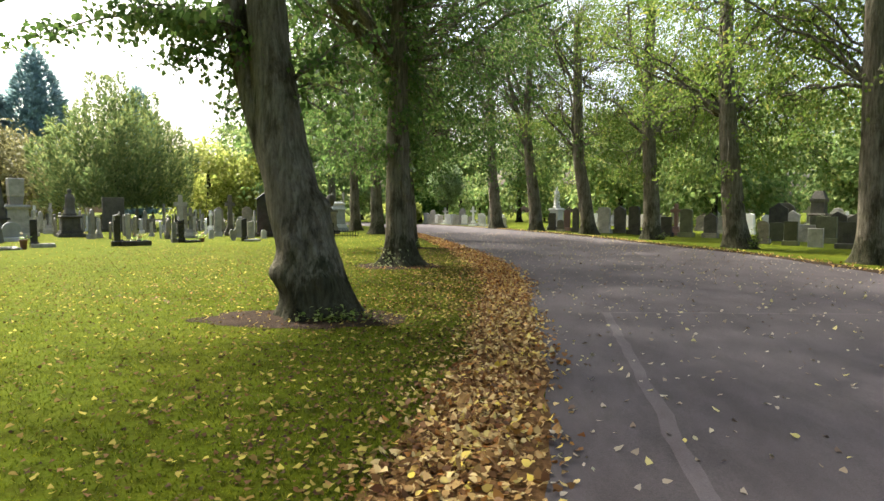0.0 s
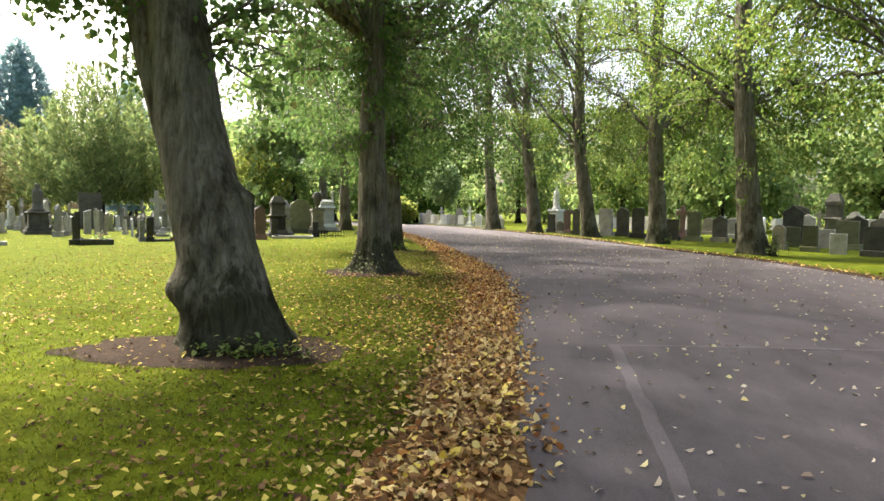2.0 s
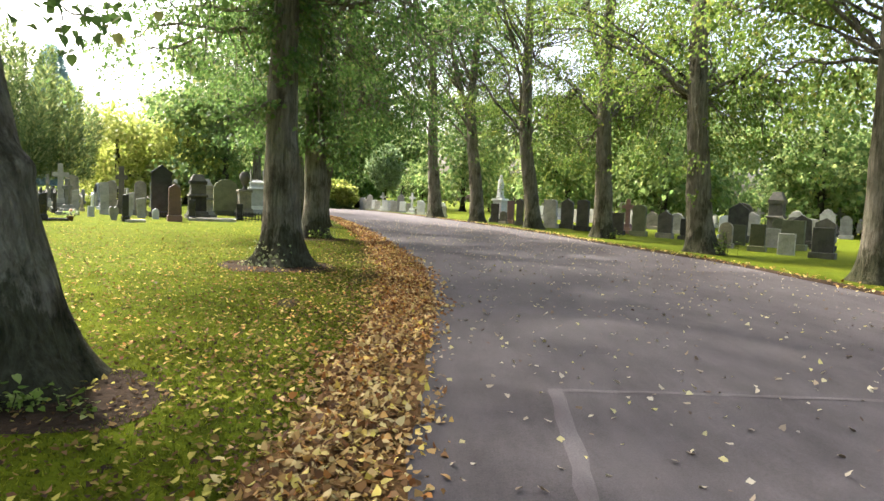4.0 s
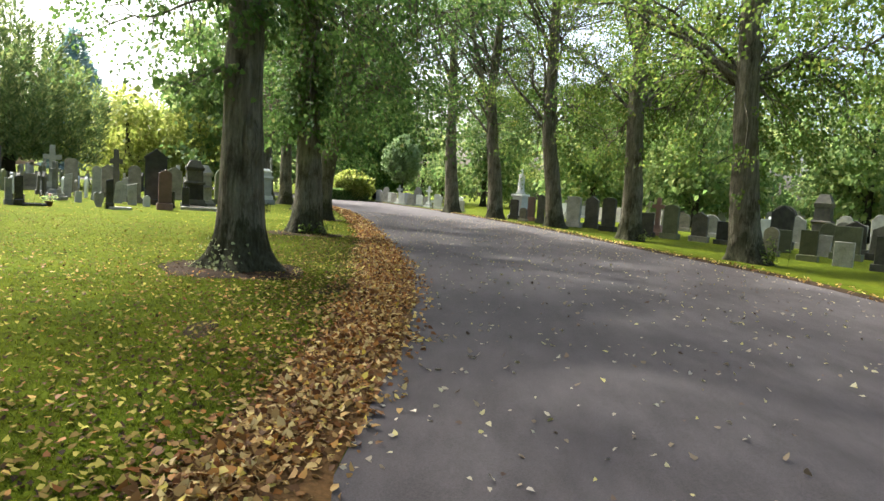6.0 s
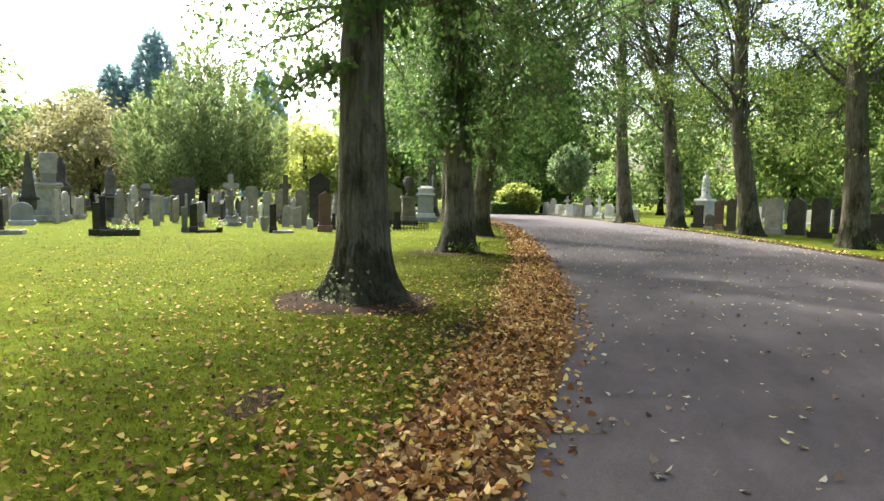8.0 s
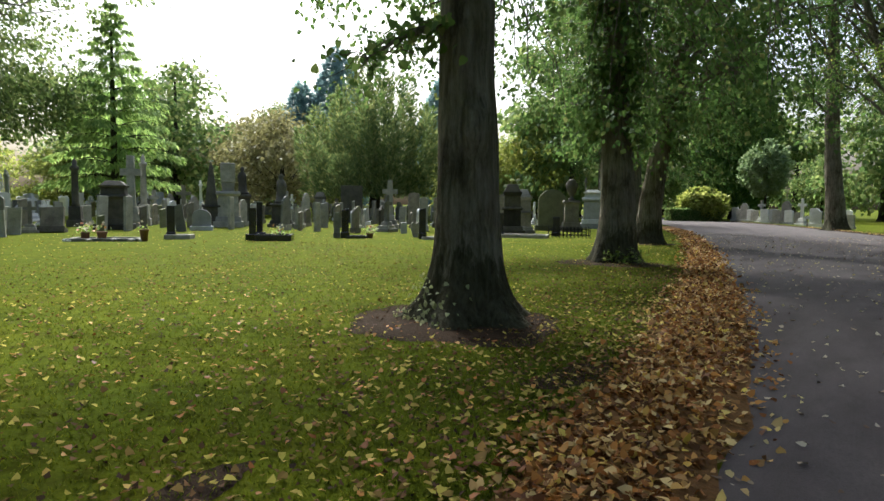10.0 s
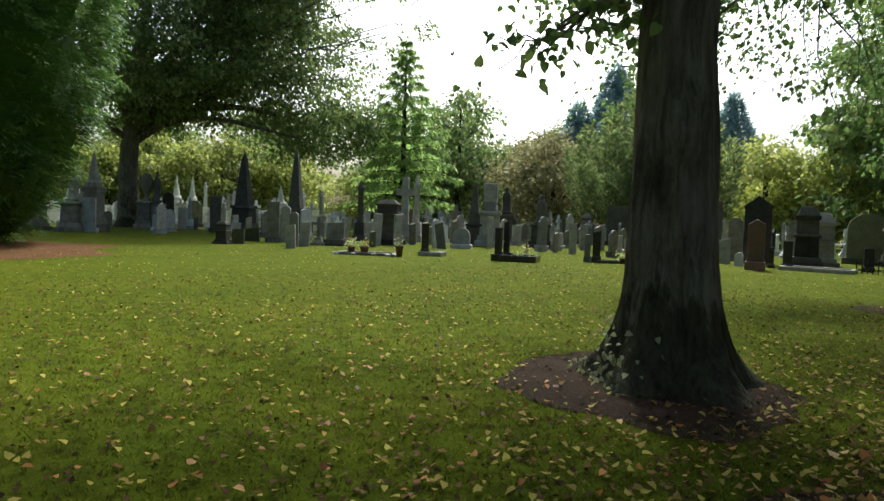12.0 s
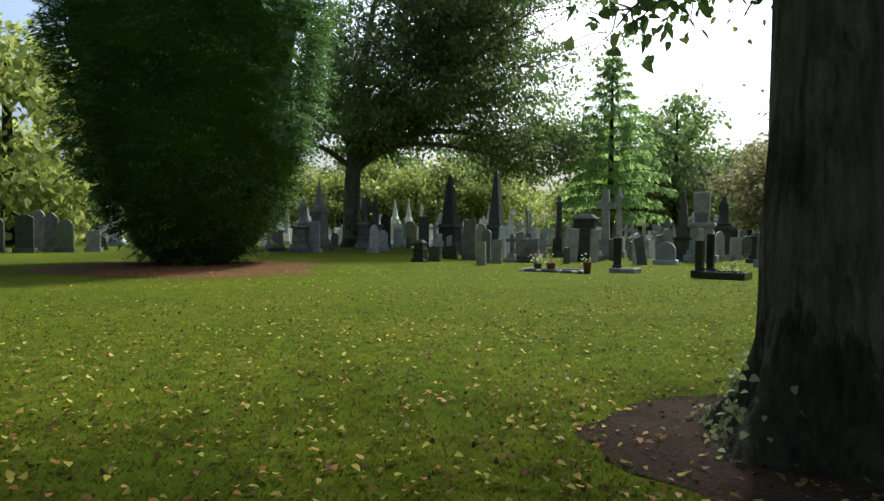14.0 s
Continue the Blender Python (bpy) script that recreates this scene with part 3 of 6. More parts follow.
def broad_tree(name, label, pts, r0, profile, seed, clumps=600, per=54, size=0.14, spread=0.42, limbs=16, leaf=None, bark=None,
               offset=(0, 0), flare=0.75, burrs=(), stems=(), extra=None, twigs=True, zfork=5.4, outer=0.45, sides=22, squash=1.0, category="tree", group="", shape=COARSE, lifted=0.0, rings=46, slim=0.28):
    """A broadleaf tree: trunk, forked limbs and a crown of leaf clumps."""
    rng = np.random.default_rng(seed)
    leaf, bark = leaf or LIME, bark or BARK
    x0, y0, z0 = pts[0]
    loc = [(p[0] - x0, p[1] - y0, p[2] - z0) for p in pts]
    tree = empty(name, x0, y0, z0)
    tagged(tree, label=label, category=category, group=group)
    me, axis = trunk_mesh("trunk", loc, r0, r0 * slim, sides=sides, flare=flare, seed=seed, burrs=burrs, rings=rings)
    link("trunk", me, bark, tree)
    cl = crown_points(rng, axis, profile, clumps, offset, outer, squash)
    if lifted:
        # boughs over the drive were sawn off up to this height
        gx = cl[:, 0] - np.interp(cl[:, 2], axis[:, 2], axis[:, 0])
        gy = cl[:, 1] - np.interp(cl[:, 2], axis[:, 2], axis[:, 1])
        d = np.hypot(gx, gy) + 1e-6
        side = (gx * -0.42 + gy * -0.91) / d
        cl = cl[(cl[:, 2] > lifted) | ((d > 1.3) & (side < 0.1)) | (rng.uniform(0, 1, len(cl)) < 0.012)]
    items, nodes = [], []
    for s in stems:
        p = [np.array(q) - np.array([x0, y0, z0]) for q in s[0]]
        u = np.linspace(0, 1, 14)
        k = np.linspace(0, 1, len(p))
        q = np.stack([np.interp(u, k, [w[i] for w in p]) for i in range(3)], 1)
        for _ in range(2):
            q[1:-1] = (q[:-2] + 2 * q[1:-1] + q[2:]) / 4
        link("limb", tubes("limb", [(q, np.linspace(s[1], s[2], 14), 12)]), bark, tree)
        nodes.append(q[5:])
    far = cl[np.argsort(-np.linalg.norm(cl[:, :2], axis=1) + rng.normal(0, 1.2, len(cl)))]
    for e in far[:limbs]:
        za = min(max(zfork, e[2] - rng.uniform(0.5, 1.0) * np.linalg.norm(e[:2])), axis[-1][2] * 0.97)
        a = np.array([np.interp(za, axis[:, 2], axis[:, 0]), np.interp(za, axis[:, 2], axis[:, 1]), za])
        p = bend(a, e, 10, 0.07, rng)
        rb = r0 * rng.uniform(0.14, 0.27) * (0.7 if lifted else 1)
        link("limb", tubes("limb", [(p, np.linspace(rb, 0.015, 10), 7)]), bark, tree)
        nodes.append(p[3:])
    pool = np.concatenate(nodes + [axis[axis[:, 2] > zfork]])
    if twigs:
        for c in cl:
            a = pool[np.argmin(np.linalg.norm(pool - c, axis=1))]
            items.append((bend(a, c, 4, 0.08, rng, 0.2), [0.028, 0.02, 0.013, 0.006], 4))
    if items:
        tagged(link("branchwork", tubes("branchwork", items), bark, tree), kind="stuff")
    if extra is not None:
        cl = np.concatenate([cl, np.asarray(extra) - np.array([[x0, y0, z0]])])
    link("crown", clump_leaves("crown", rng, cl, per, spread, size, shape, middle=(axis[-1][0] * 0.5, axis[-1][1] * 0.5, (profile[0][0] + profile[-1][0]) / 2)), leaf, tree)
    return tree


def shoots(tree, name, cx, cy, rx, ry, h, n, seed, size=0.07, leaf=None):
    """Low leafy shoots at the foot of a trunk."""
    rng = np.random.default_rng(seed)
    st = np.stack([cx + rng.normal(0, rx, n // 6), cy + rng.normal(0, ry, n // 6), np.zeros(n // 6)], 1)
    tip = st + np.stack([rng.normal(0, 0.10, len(st)), rng.normal(0, 0.10, len(st)), rng.uniform(0.3, 1, len(st)) * h], 1)
    i = rng.integers(0, len(st), n)
    u = rng.uniform(0.25, 1, (n, 1))
    pos = st[i] * (1 - u) + tip[i] * u + rng.normal(0, 0.03, (n, 3))
    pos[:, 2] = np.maximum(pos[:, 2], 0.03)
    along = rng.normal(0, 1, (n, 3)) * np.array([[1, 1, 0.3]])
    up = rng.normal(0, 0.4, (n, 3)) + np.array([[0, 0, 1.0]])
    sh = tagged(link(name, leaves(name, pos, along, up, rng.uniform(0.6, 1.3, n) * size, HEART), leaf or SHOOT, tree), kind="stuff")
    items = [(np.stack([a, (a + b) / 2 + 0.02, b]), [0.006, 0.005, 0.003], 4) for a, b in zip(st, tip)]
    tagged(link("stalk_mass", tubes("stalk_mass", items), BARK, sh), kind="stuff")


def foot_leaves(tree, r0, flare, lobes, phase, n, seed):
    """Pale leaves of low shoots that cling to the flared foot of a trunk."""
    rng = np.random.default_rng(seed)
    a = rng.normal(4.15, 0.45, n)
    z = 0.03 + 0.5 * rng.uniform(0, 1, n) ** 2.2
    r = r0 * (1 + flare * np.exp(-z / 0.30) * (1 + 0.45 * np.cos(lobes * a + phase)) + 0.1 * np.exp(-z / 1.1)) + rng.uniform(0.02, 0.12, n)
    o = np.stack([np.cos(a), np.sin(a), np.zeros(n)], 1)
    pos = o * r[:, None] + np.array([[0, 0, 1]]) * z[:, None]
    along = 0.4 * o + rng.normal(0, 0.6, (n, 3)) + np.array([[0, 0, -0.35]])
    up = o + rng.normal(0, 0.35, (n, 3)) + np.array([[0, 0, 0.8]])
    tagged(link("undergrowth", leaves("undergrowth", pos, along, up, rng.uniform(0.03, 0.07, n), HEART, 0.2, 0.25), FOOT_LEAF, tree), kind="stuff")


def spray_branch(tree, name, start, tips, n, seed, size=0.095, leaf=None, spread=0.16):
    """A low hanging branch with leaves that can be told apart."""
    rng = np.random.default_rng(seed)
    o = np.array(tree.matrix_world.translation)
    items, pos = [], []
    for tip in tips:
        p = bend(np.array(start) - o, np.array(tip) - o, 12, 0.10, rng, 0.12)
        items.append((p, np.linspace(0.035, 0.006, 12), 6))
        for _ in range(7):
            k = rng.integers(3, 12)
            e = p[k] + rng.normal(0, 1, 3) * np.array([0.35, 0.35, 0.12]) + np.array([0, 0, -0.12])
            tw = bend(p[k], e, 5, 0.06, rng, 0.2)
            items.append((tw, np.linspace(0.008, 0.003, 5), 4))
            pos.append(tw[1:])
        pos.append(p[4:])
    pos = np.concatenate(pos)
    q = pos[rng.integers(0, len(pos), n)] + rng.normal(0, spread, (n, 3)) * np.array([[1, 1, 0.6]])
    along = rng.normal(0, 0.55, (n, 3)) + np.array([[-0.1, 0, -0.55]])
    up = rng.normal(0, 0.45, (n, 3)) + np.array([[0, 0, 1.0]])
    br = link(name, tubes(name, items), BARK, tree)
    link("leaves", leaves("leaves", q, along, up, rng.uniform(0.65, 1.25, n) * size, HEART, 0.2, 0.2), leaf or LIME, br)


def trunk_sprigs(tree, pts, r, z0, z1, tufts, per, seed, size=0.1, leaf=None, hang=0.5):
    """Leafy sprigs that sprout from a trunk and hang down along it."""
    rng = np.random.default_rng(seed)
    p = np.array(pts, float) - np.array(pts[0], float)
    z = rng.uniform(z0, z1, tufts)
    a = rng.uniform(0, 2 * np.pi, tufts)
    o = np.stack([np.cos(a), np.sin(a), np.zeros(tufts)], 1)
    root = np.stack([np.interp(z, p[:, 2], p[:, 0]), np.interp(z, p[:, 2], p[:, 1]), z], 1) + o * r * 0.9
    L = rng.uniform(0.25, 0.8, tufts)[:, None]
    tip = root + o * L * 0.75 + rng.normal(0, 0.12, (tufts, 3)) - np.array([[0, 0, 1]]) * L * hang
    items = [(bend(s, e, 5, 0.18, rng, 0.1), [0.012, 0.010, 0.008, 0.006, 0.003], 4) for s, e in zip(root, tip)]
    i = np.repeat(np.arange(tufts), per)
    u = rng.uniform(0.2, 1.0, (len(i), 1))
    pos = root[i] * (1 - u) + tip[i] * u + rng.normal(0, 0.09, (len(i), 3)) + np.array([[0, 0, 0.12]]) * u * (1 - u) * 4 * L[i]
    along = 0.5 * o[i] + rng.normal(0, 0.5, (len(i), 3)) + np.array([[0, 0, -0.8]])
    up = rng.normal(0, 0.5, (len(i), 3)) + o[i] + np.array([[0, 0, 0.6]])
    tw = tagged(link("sprig_growth", tubes("sprig_growth", items), BARK, tree), kind="stuff")
    link("sprig_foliage", leaves("sprig_foliage", pos, along, up, rng.uniform(0.6, 1.25, len(i)) * size, DRY, 0.2, 0.2), leaf or LIME, tw)


AVENUE = "lime trees lining the drive"
HI = [(4.6, 2.0), (7, 4.2), (10, 6.2), (14, 6.0), (18, 1.6)]

# the leaning lime with burrs
t1 = broad_tree("lime_tree", "leaning lime tree with burred furrowed trunk and basal shoots",
                [(-2.14, 8.2, 0), (-2.3, 8.25, 0.8), (-2.55, 8.32, 1.6), (-2.78, 8.4, 2.6), (-2.98, 8.5, 4.0), (-3.15, 8.6, 6.0), (-3.3, 8.7, 10.0), (-3.2, 8.7, 13.5)], 0.475, HI, 3,
                clumps=600, flare=0.34, sides=72, rings=120, group=AVENUE, zfork=5.2,
                burrs=((0.12, 1.68, 0.14, 0.12), (0.05, 1.42, 0.2, 0.06), (3.6, 0.64, 0.22, 0.17), (4.3, 0.6, 0.25, 0.10), (5.2, 0.55, 0.18, 0.10), (4.6, 1.1, 0.12, 0.05)),
                stems=[([(-2.6, 8.45, 1.5), (-2.98, 8.5, 2.5), (-3.42, 8.6, 3.8), (-3.75, 8.8, 5.2), (-4.3, 9.1, 8.5), (-4.6, 9.3, 12)], 0.32, 0.07)])
spray_branch(t1, "low_branch", (-3.3, 8.6, 4.3), [(-6.1, 7.4, 4.0), (-5.4, 8.3, 4.35), (-4.8, 7.2, 4.3), (-4.3, 8.0, 3.7), (-3.9, 8.9, 3.15), (-4.6, 9.2, 4.5), (-5.2, 9.4, 4.7)], 2600, 21, 0.085)
spray_branch(t1, "low_branch", (-2.85, 8.5, 3.4), [(-2.1, 9.0, 3.0), (-1.8, 8.7, 3.9), (-1.9, 9.5, 3.5), (-1.5, 9.2, 4.4)], 420, 22, 0.10)
shoots(t1, "undergrowth", 0.42, -0.6, 0.28, 0.1, 0.2, 190, 4, 0.06)

t2 = broad_tree("lime_tree", "upright lime tree with flared mossy foot and leaf-strewn roots",
                [(-2.45, 17.13, 0), (-2.48, 17.13, 1.2), (-2.53, 17.13, 3), (-2.5, 17.2, 6), (-2.45, 17.3, 10), (-2.35, 17.3, 14)], 0.4, [(4.2, 1.4), (5.0, 2.4), (5.8, 3.8), (8, 6.0), (10, 7.2), (13, 7.4), (17, 3.6), (19, 1.5)], 7,
                clumps=820, per=64, size=0.105, shape=DRY, flare=0.75, sides=72, rings=120, lifted=7.5, group=AVENUE, zfork=5.6, offset=(-1.4, 0.6),
                burrs=((5.6, 2.1, 0.16, 0.09), (-0.5, 2.35, 0.14, 0.07)))
spray_branch(t2, "low_branch", (-2.55, 17.0, 3.4), [(-3.15, 15.95, 2.8), (-2.95, 16.1, 3.0), (-3.4, 16.5, 3.1)], 260, 23, 0.10)
trunk_sprigs(t2, [(-2.45, 17.13, 0), (-2.53, 17.13, 3), (-2.5, 17.2, 6), (-2.45, 17.3, 10)], 0.34, 3.9, 9.0, 110, 34, 24)
foot_leaves(t2, 0.4, 0.75, 5, 7, 105, 8)
t3 = broad_tree("lime_tree", "stout lime tree with ivy-dark foot and hanging leaves",
                [(-3.75, 26.0, 0), (-3.7, 26.0, 1.5), (-3.85, 26, 4), (-3.95, 26, 8), (-3.8, 26, 14)], 0.46, [(3.2, 2.0), (4.5, 3.4), (7, 5.0), (10, 6.6), (13, 7.0), (18, 2.0)], 9, clumps=580,
                flare=0.35, sides=30, group=AVENUE, zfork=7.0, offset=(-0.8, 0.5))
trunk_sprigs(t3, [(-3.75, 26.0, 0), (-3.85, 26, 4), (-3.95, 26, 8), (-3.9, 26, 10)], 0.42, 3.0, 9.5, 150, 34, 25, 0.12)
shoots(t3, "undergrowth", 0.3, -0.6, 0.4, 0.1, 0.4, 140, 11, 0.08)
t4 = broad_tree("lime_tree", "lime tree with a trunk leaning towards the drive",
                [(-5.4, 34.2, 0), (-5.3, 34.2, 1.5), (-4.9, 34.2, 4), (-4.2, 34.2, 7.5), (-3.8, 34.2, 14)], 0.45, [(3.0, 2.2), (4.5, 3.4), (7, 4.6), (12, 5), (18, 1.4)], 12, clumps=440,
                flare=0.35, sides=26, group=AVENUE, zfork=5.0)
trunk_sprigs(t4, [(-5.4, 34.2, 0), (-5.3, 34.2, 1.5), (-4.9, 34.2, 4), (-4.2, 34.2, 7.5), (-4.0, 34.2, 11)], 0.42, 3.2, 10, 130, 30, 26, 0.13)
for (x, y, s) in ((-8.3, 41.8, 14), (-11.7, 49.5, 15), (-16.5, 60.0, 16)):
    broad_tree("lime_tree", "dark-trunked lime tree on the lawn by the bend", [(x, y, 0), (x - 0.1, y, 3), (x - 0.2, y, 8), (x, y, 14)], 0.44, [(4.2, 1.4), (5.8, 3.6), (8, 4.6), (12, 4.6), (17, 1.4)], s,
               clumps=260, per=40, size=0.18, flare=0.5, sides=18, group=AVENUE)

# the row across the drive
R_LOW = [(3.0, 1.6), (4.5, 2.8), (7, 4.2), (9, 5.0), (13, 5.0), (18, 1.5)]
R_NEAR = [(3.0, 1.6), (4.5, 2.8), (7, 4.2), (9, 4.6), (11.5, 3.6), (14, 1.2)]
R_HIGH = [(4.8, 1.4), (7, 3.0), (9, 4.6), (13, 5.0), (18, 1.5)]
# the nearer four wear the lime leaf colour lightened to look sunlit
R_LAB = "tall lime tree on the verge with bright hanging leaves"
broad_tree("lime_tree", R_LAB, [(11.0, 18.2, 0), (10.9, 18.2, 3), (10.8, 18.2, 8), (10.8, 18.2, 14)], 0.40, [(4.4, 2.4), (6, 4.0), (9, 4.6), (11.5, 3.6), (14, 1.2)], 31, flare=0.6, clumps=680, per=60, size=0.12, lifted=12.0, slim=0.45, leaf=LIME_SUNLIT, group=AVENUE, zfork=5)
r2 = broad_tree("lime_tree", "lime tree on the verge with one arching limb and basal shoots", [(10.15, 26.6, 0), (9.95, 26.6, 1.5), (9.7, 26.6, 4), (9.45, 26.6, 8), (9.5, 26.6, 14)], 0.47, R_NEAR, 33, flare=0.5, clumps=680, per=60, size=0.12, lifted=12.0, slim=0.45, leaf=LIME_SUNLIT, group=AVENUE, offset=(0.6, 0.3),
                stems=[([(9.5, 26.6, 7.3), (9.75, 26.5, 8.3), (10.6, 26.4, 9.2), (12.0, 26.2, 9.5), (13.8, 26.0, 9.6), (15.4, 25.8, 9.0)], 0.2, 0.05)])
trunk_sprigs(r2, [(10.15, 26.6, 0), (9.7, 26.6, 4), (9.45, 26.6, 8), (9.5, 26.6, 12)], 0.42, 2.0, 8.0, 26, 24, 27, 0.11, LIME_SUNLIT)
shoots(r2, "undergrowth", 0.5, -0.5, 0.2, 0.15, 0.9, 160, 34, 0.08)
r3 = broad_tree("lime_tree", "lime tree on the verge with a limb curving over the drive", [(8.45, 34.9, 0), (8.4, 34.9, 2), (8.2, 34.9, 5), (8.1, 34.9, 9), (8.2, 34.9, 14)], 0.46, R_NEAR, 35, clumps=680, per=60, size=0.12, lifted=12.0, slim=0.45, flare=0.4, leaf=LIME_SUNLIT, group=AVENUE,
                stems=[([(8.1, 34.9, 8.0), (7.5, 34.7, 9.2), (7.0, 34.6, 11.0), (6.9, 34.6, 13.0)], 0.18, 0.05)])
trunk_sprigs(r3, [(8.45, 34.9, 0), (8.2, 34.9, 5), (8.1, 34.9, 9), (8.2, 34.9, 14)], 0.42, 3.5, 10, 32, 24, 28, 0.12, LIME_SUNLIT)
shoots(r3, "undergrowth", 0.4, -0.5, 0.2, 0.15, 0.5, 140, 36, 0.08)
broad_tree("lime_tree", R_LAB, [(5.95, 42.2, 0), (5.7, 42.2, 2), (5.2, 42.2, 5), (5.1, 42.2, 9), (5.0, 42.2, 14)], 0.5, R_LOW, 37, clumps=680, per=60, size=0.12, lifted=12.0, slim=0.45, flare=0.35, leaf=LIME_SUNLIT, group=AVENUE)
broad_tree("lime_tree", "lime tree on the verge forking into two stems", [(2.75, 48.6, 0), (2.6, 48.6, 2), (2.2, 48.6, 5), (1.9, 48.6, 8), (2.2, 48.6, 14)], 0.5, R_HIGH, 39, clumps=680, per=60, size=0.12, lifted=12.0, slim=0.45, flare=0.4, group=AVENUE,
                stems=[([(1.95, 48.6, 7.0), (1.2, 48.6, 9.0), (0.4, 48.6, 12.0), (0, 48.6, 15)], 0.26, 0.08)])
broad_tree("lime_tree", R_LAB, [(-0.4, 55.6, 0), (-0.6, 55.6, 2), (-0.9, 55.6, 5), (-1.0, 55.6, 9), (-1.2, 55.6, 14)], 0.55, R_HIGH, 41, clumps=680, per=60, size=0.12, lifted=12.0, slim=0.45, flare=0.5, group=AVENUE)
for (x, y, s) in ((12.2, 9.5, 43), (12.6, 0.5, 44), (-1.4, -2.5, 45), (-2.0, -12, 46)):
    broad_tree("lime_tree", "mature lime tree beside the drive", [(x, y, 0), (x, y, 3), (x - 0.2, y, 8), (x, y, 14)], 0.42, [(6.0, 3.0), (8, 4.6), (11, 5.2), (14, 5), (18.5, 1.5)], s, clumps=300, per=34, size=0.2, flare=0.5, sides=16, group=AVENUE, twigs=False, zfork=5)


# conifers
def lathe_foliage(name, rng, profile, n, size, shape=SPRAY, outward=0.8, upward=0.5, depth=0.25, lump=0.18, freq=1.0):
    zs = np.array([p[0] for p in profile])
    rs = np.array([p[1] for p in profile])
    zz = np.linspace(zs[0], zs[-1], 300)
    w = np.interp(zz, zs, rs) + 0.1
    z = rng.choice(zz, n, p=w / w.sum())
    a = rng.uniform(0, 2 * np.pi, n)
    l = 1 + lump * np.sin(3 * a + z * 1.3 * freq) * np.sin(z * 2.1 * freq + 2 * a) + lump * 0.6 * np.sin(9 * a + 3.1 * z * freq)
    r = np.interp(z, zs, rs) * l * (1 - depth * rng.uniform(0, 1, n) ** 1.5)
    o = np.stack([np.cos(a), np.sin(a), np.zeros(n)], 1)
    pos = o * r[:, None]
    pos[:, 2] = z
    along = outward * o + np.array([[0, 0, upward]]) + rng.normal(0, 0.45, (n, 3))
    up = np.array([[0, 0, 1.0]]) + 0.6 * o + rng.normal(0, 0.5, (n, 3))
    return leaves(name, pos, along, up, rng.uniform(0.6, 1.4, n) * size, shape, 0.1, 0.1)


def tufted_foliage(name, rng, profile, tufts, per, size, reach=0.5):
    """Conifer foliage in separate drooping fans that stand out of the crown's surface."""
    zs = np.array([p[0] for p in profile])
    rs = np.array([p[1] for p in profile])
    zz = np.linspace(zs[0], zs[-1], 300)
    w = np.interp(zz, zs, rs) + 0.1
    z = rng.choice(zz, tufts, p=w / w.sum())
    a = rng.uniform(0, 2 * np.pi, tufts)
    o = np.stack([np.cos(a), np.sin(a), np.zeros(tufts)], 1)
    t = np.stack([-np.sin(a), np.cos(a), np.zeros(tufts)], 1)
    r = np.interp(z, zs, rs) * (1 + 0.05 * np.sin(5 * a + z * 1.7)) - rng.uniform(0.55, 1.25, tufts)
    root = o * r[:, None] + np.array([[0, 0, 1]]) * z[:, None]
    axis = unit(o + 0.35 * t * rng.normal(0, 1, (tufts, 1)) + np.array([[0, 0, 1]]) * rng.uniform(-0.35, 0.4, (tufts, 1)))
    side = unit(np.cross(axis, np.array([0, 0, 1.0])) + rng.normal(0, 0.15, (tufts, 3)))
    L = rng.uniform(0.6, 1.5, tufts)[:, None] * reach
    i = np.repeat(np.arange(tufts), per)
    u = rng.uniform(0.1, 1.0, (len(i), 1))
    v = rng.normal(0, 0.45, (len(i), 1)) * (0.35 + 0.65 * np.sin(np.pi * np.clip(u, 0, 1)))
    pos = root[i] + L[i] * (axis[i] * u * 1.5 + side[i] * v) + np.array([[0, 0, -0.35]]) * u * u * L[i] + rng.normal(0, 0.05, (len(i), 3))
    pos[:, 2] = np.maximum(pos[:, 2], 0.06)
    along = axis[i] + side[i] * v * 1.6 + np.array([[0, 0, -0.35]]) * u + rng.normal(0, 0.2, (len(i), 3))
    up = np.cross(side[i], axis[i]) + rng.normal(0, 0.35, (len(i), 3))
    return leaves(name, pos, along, up, rng.uniform(0.6, 1.4, len(i)) * size, SPRAY, 0.1, 0.2)


def core_mesh(profile, k, seed):
    verts, faces, s = [], [], 28
    zs = np.linspace(profile[0][0], profile[-1][0], 30)
    rs = np.interp(zs, [p[0] for p in profile], [p[1] for p in profile])
    for z, r in zip(zs, rs):
        for i in range(s):
            a = 2 * math.pi * i / s
            rr = r * k * (1 + 0.25 * noise.noise((2.5 * math.cos(a) + seed, 2.5 * math.sin(a), z * 0.8)))
            verts.append((rr * math.cos(a), rr * math.sin(a), z))
    for j in range(29):
        for i in range(s):
            faces.append((j * s + i, j * s + (i + 1) % s, (j + 1) * s + (i + 1) % s, (j + 1) * s + i))
    me = bpy.data.meshes.new("inner_foliage")
    me.from_pydata(verts, [], faces)
    return me


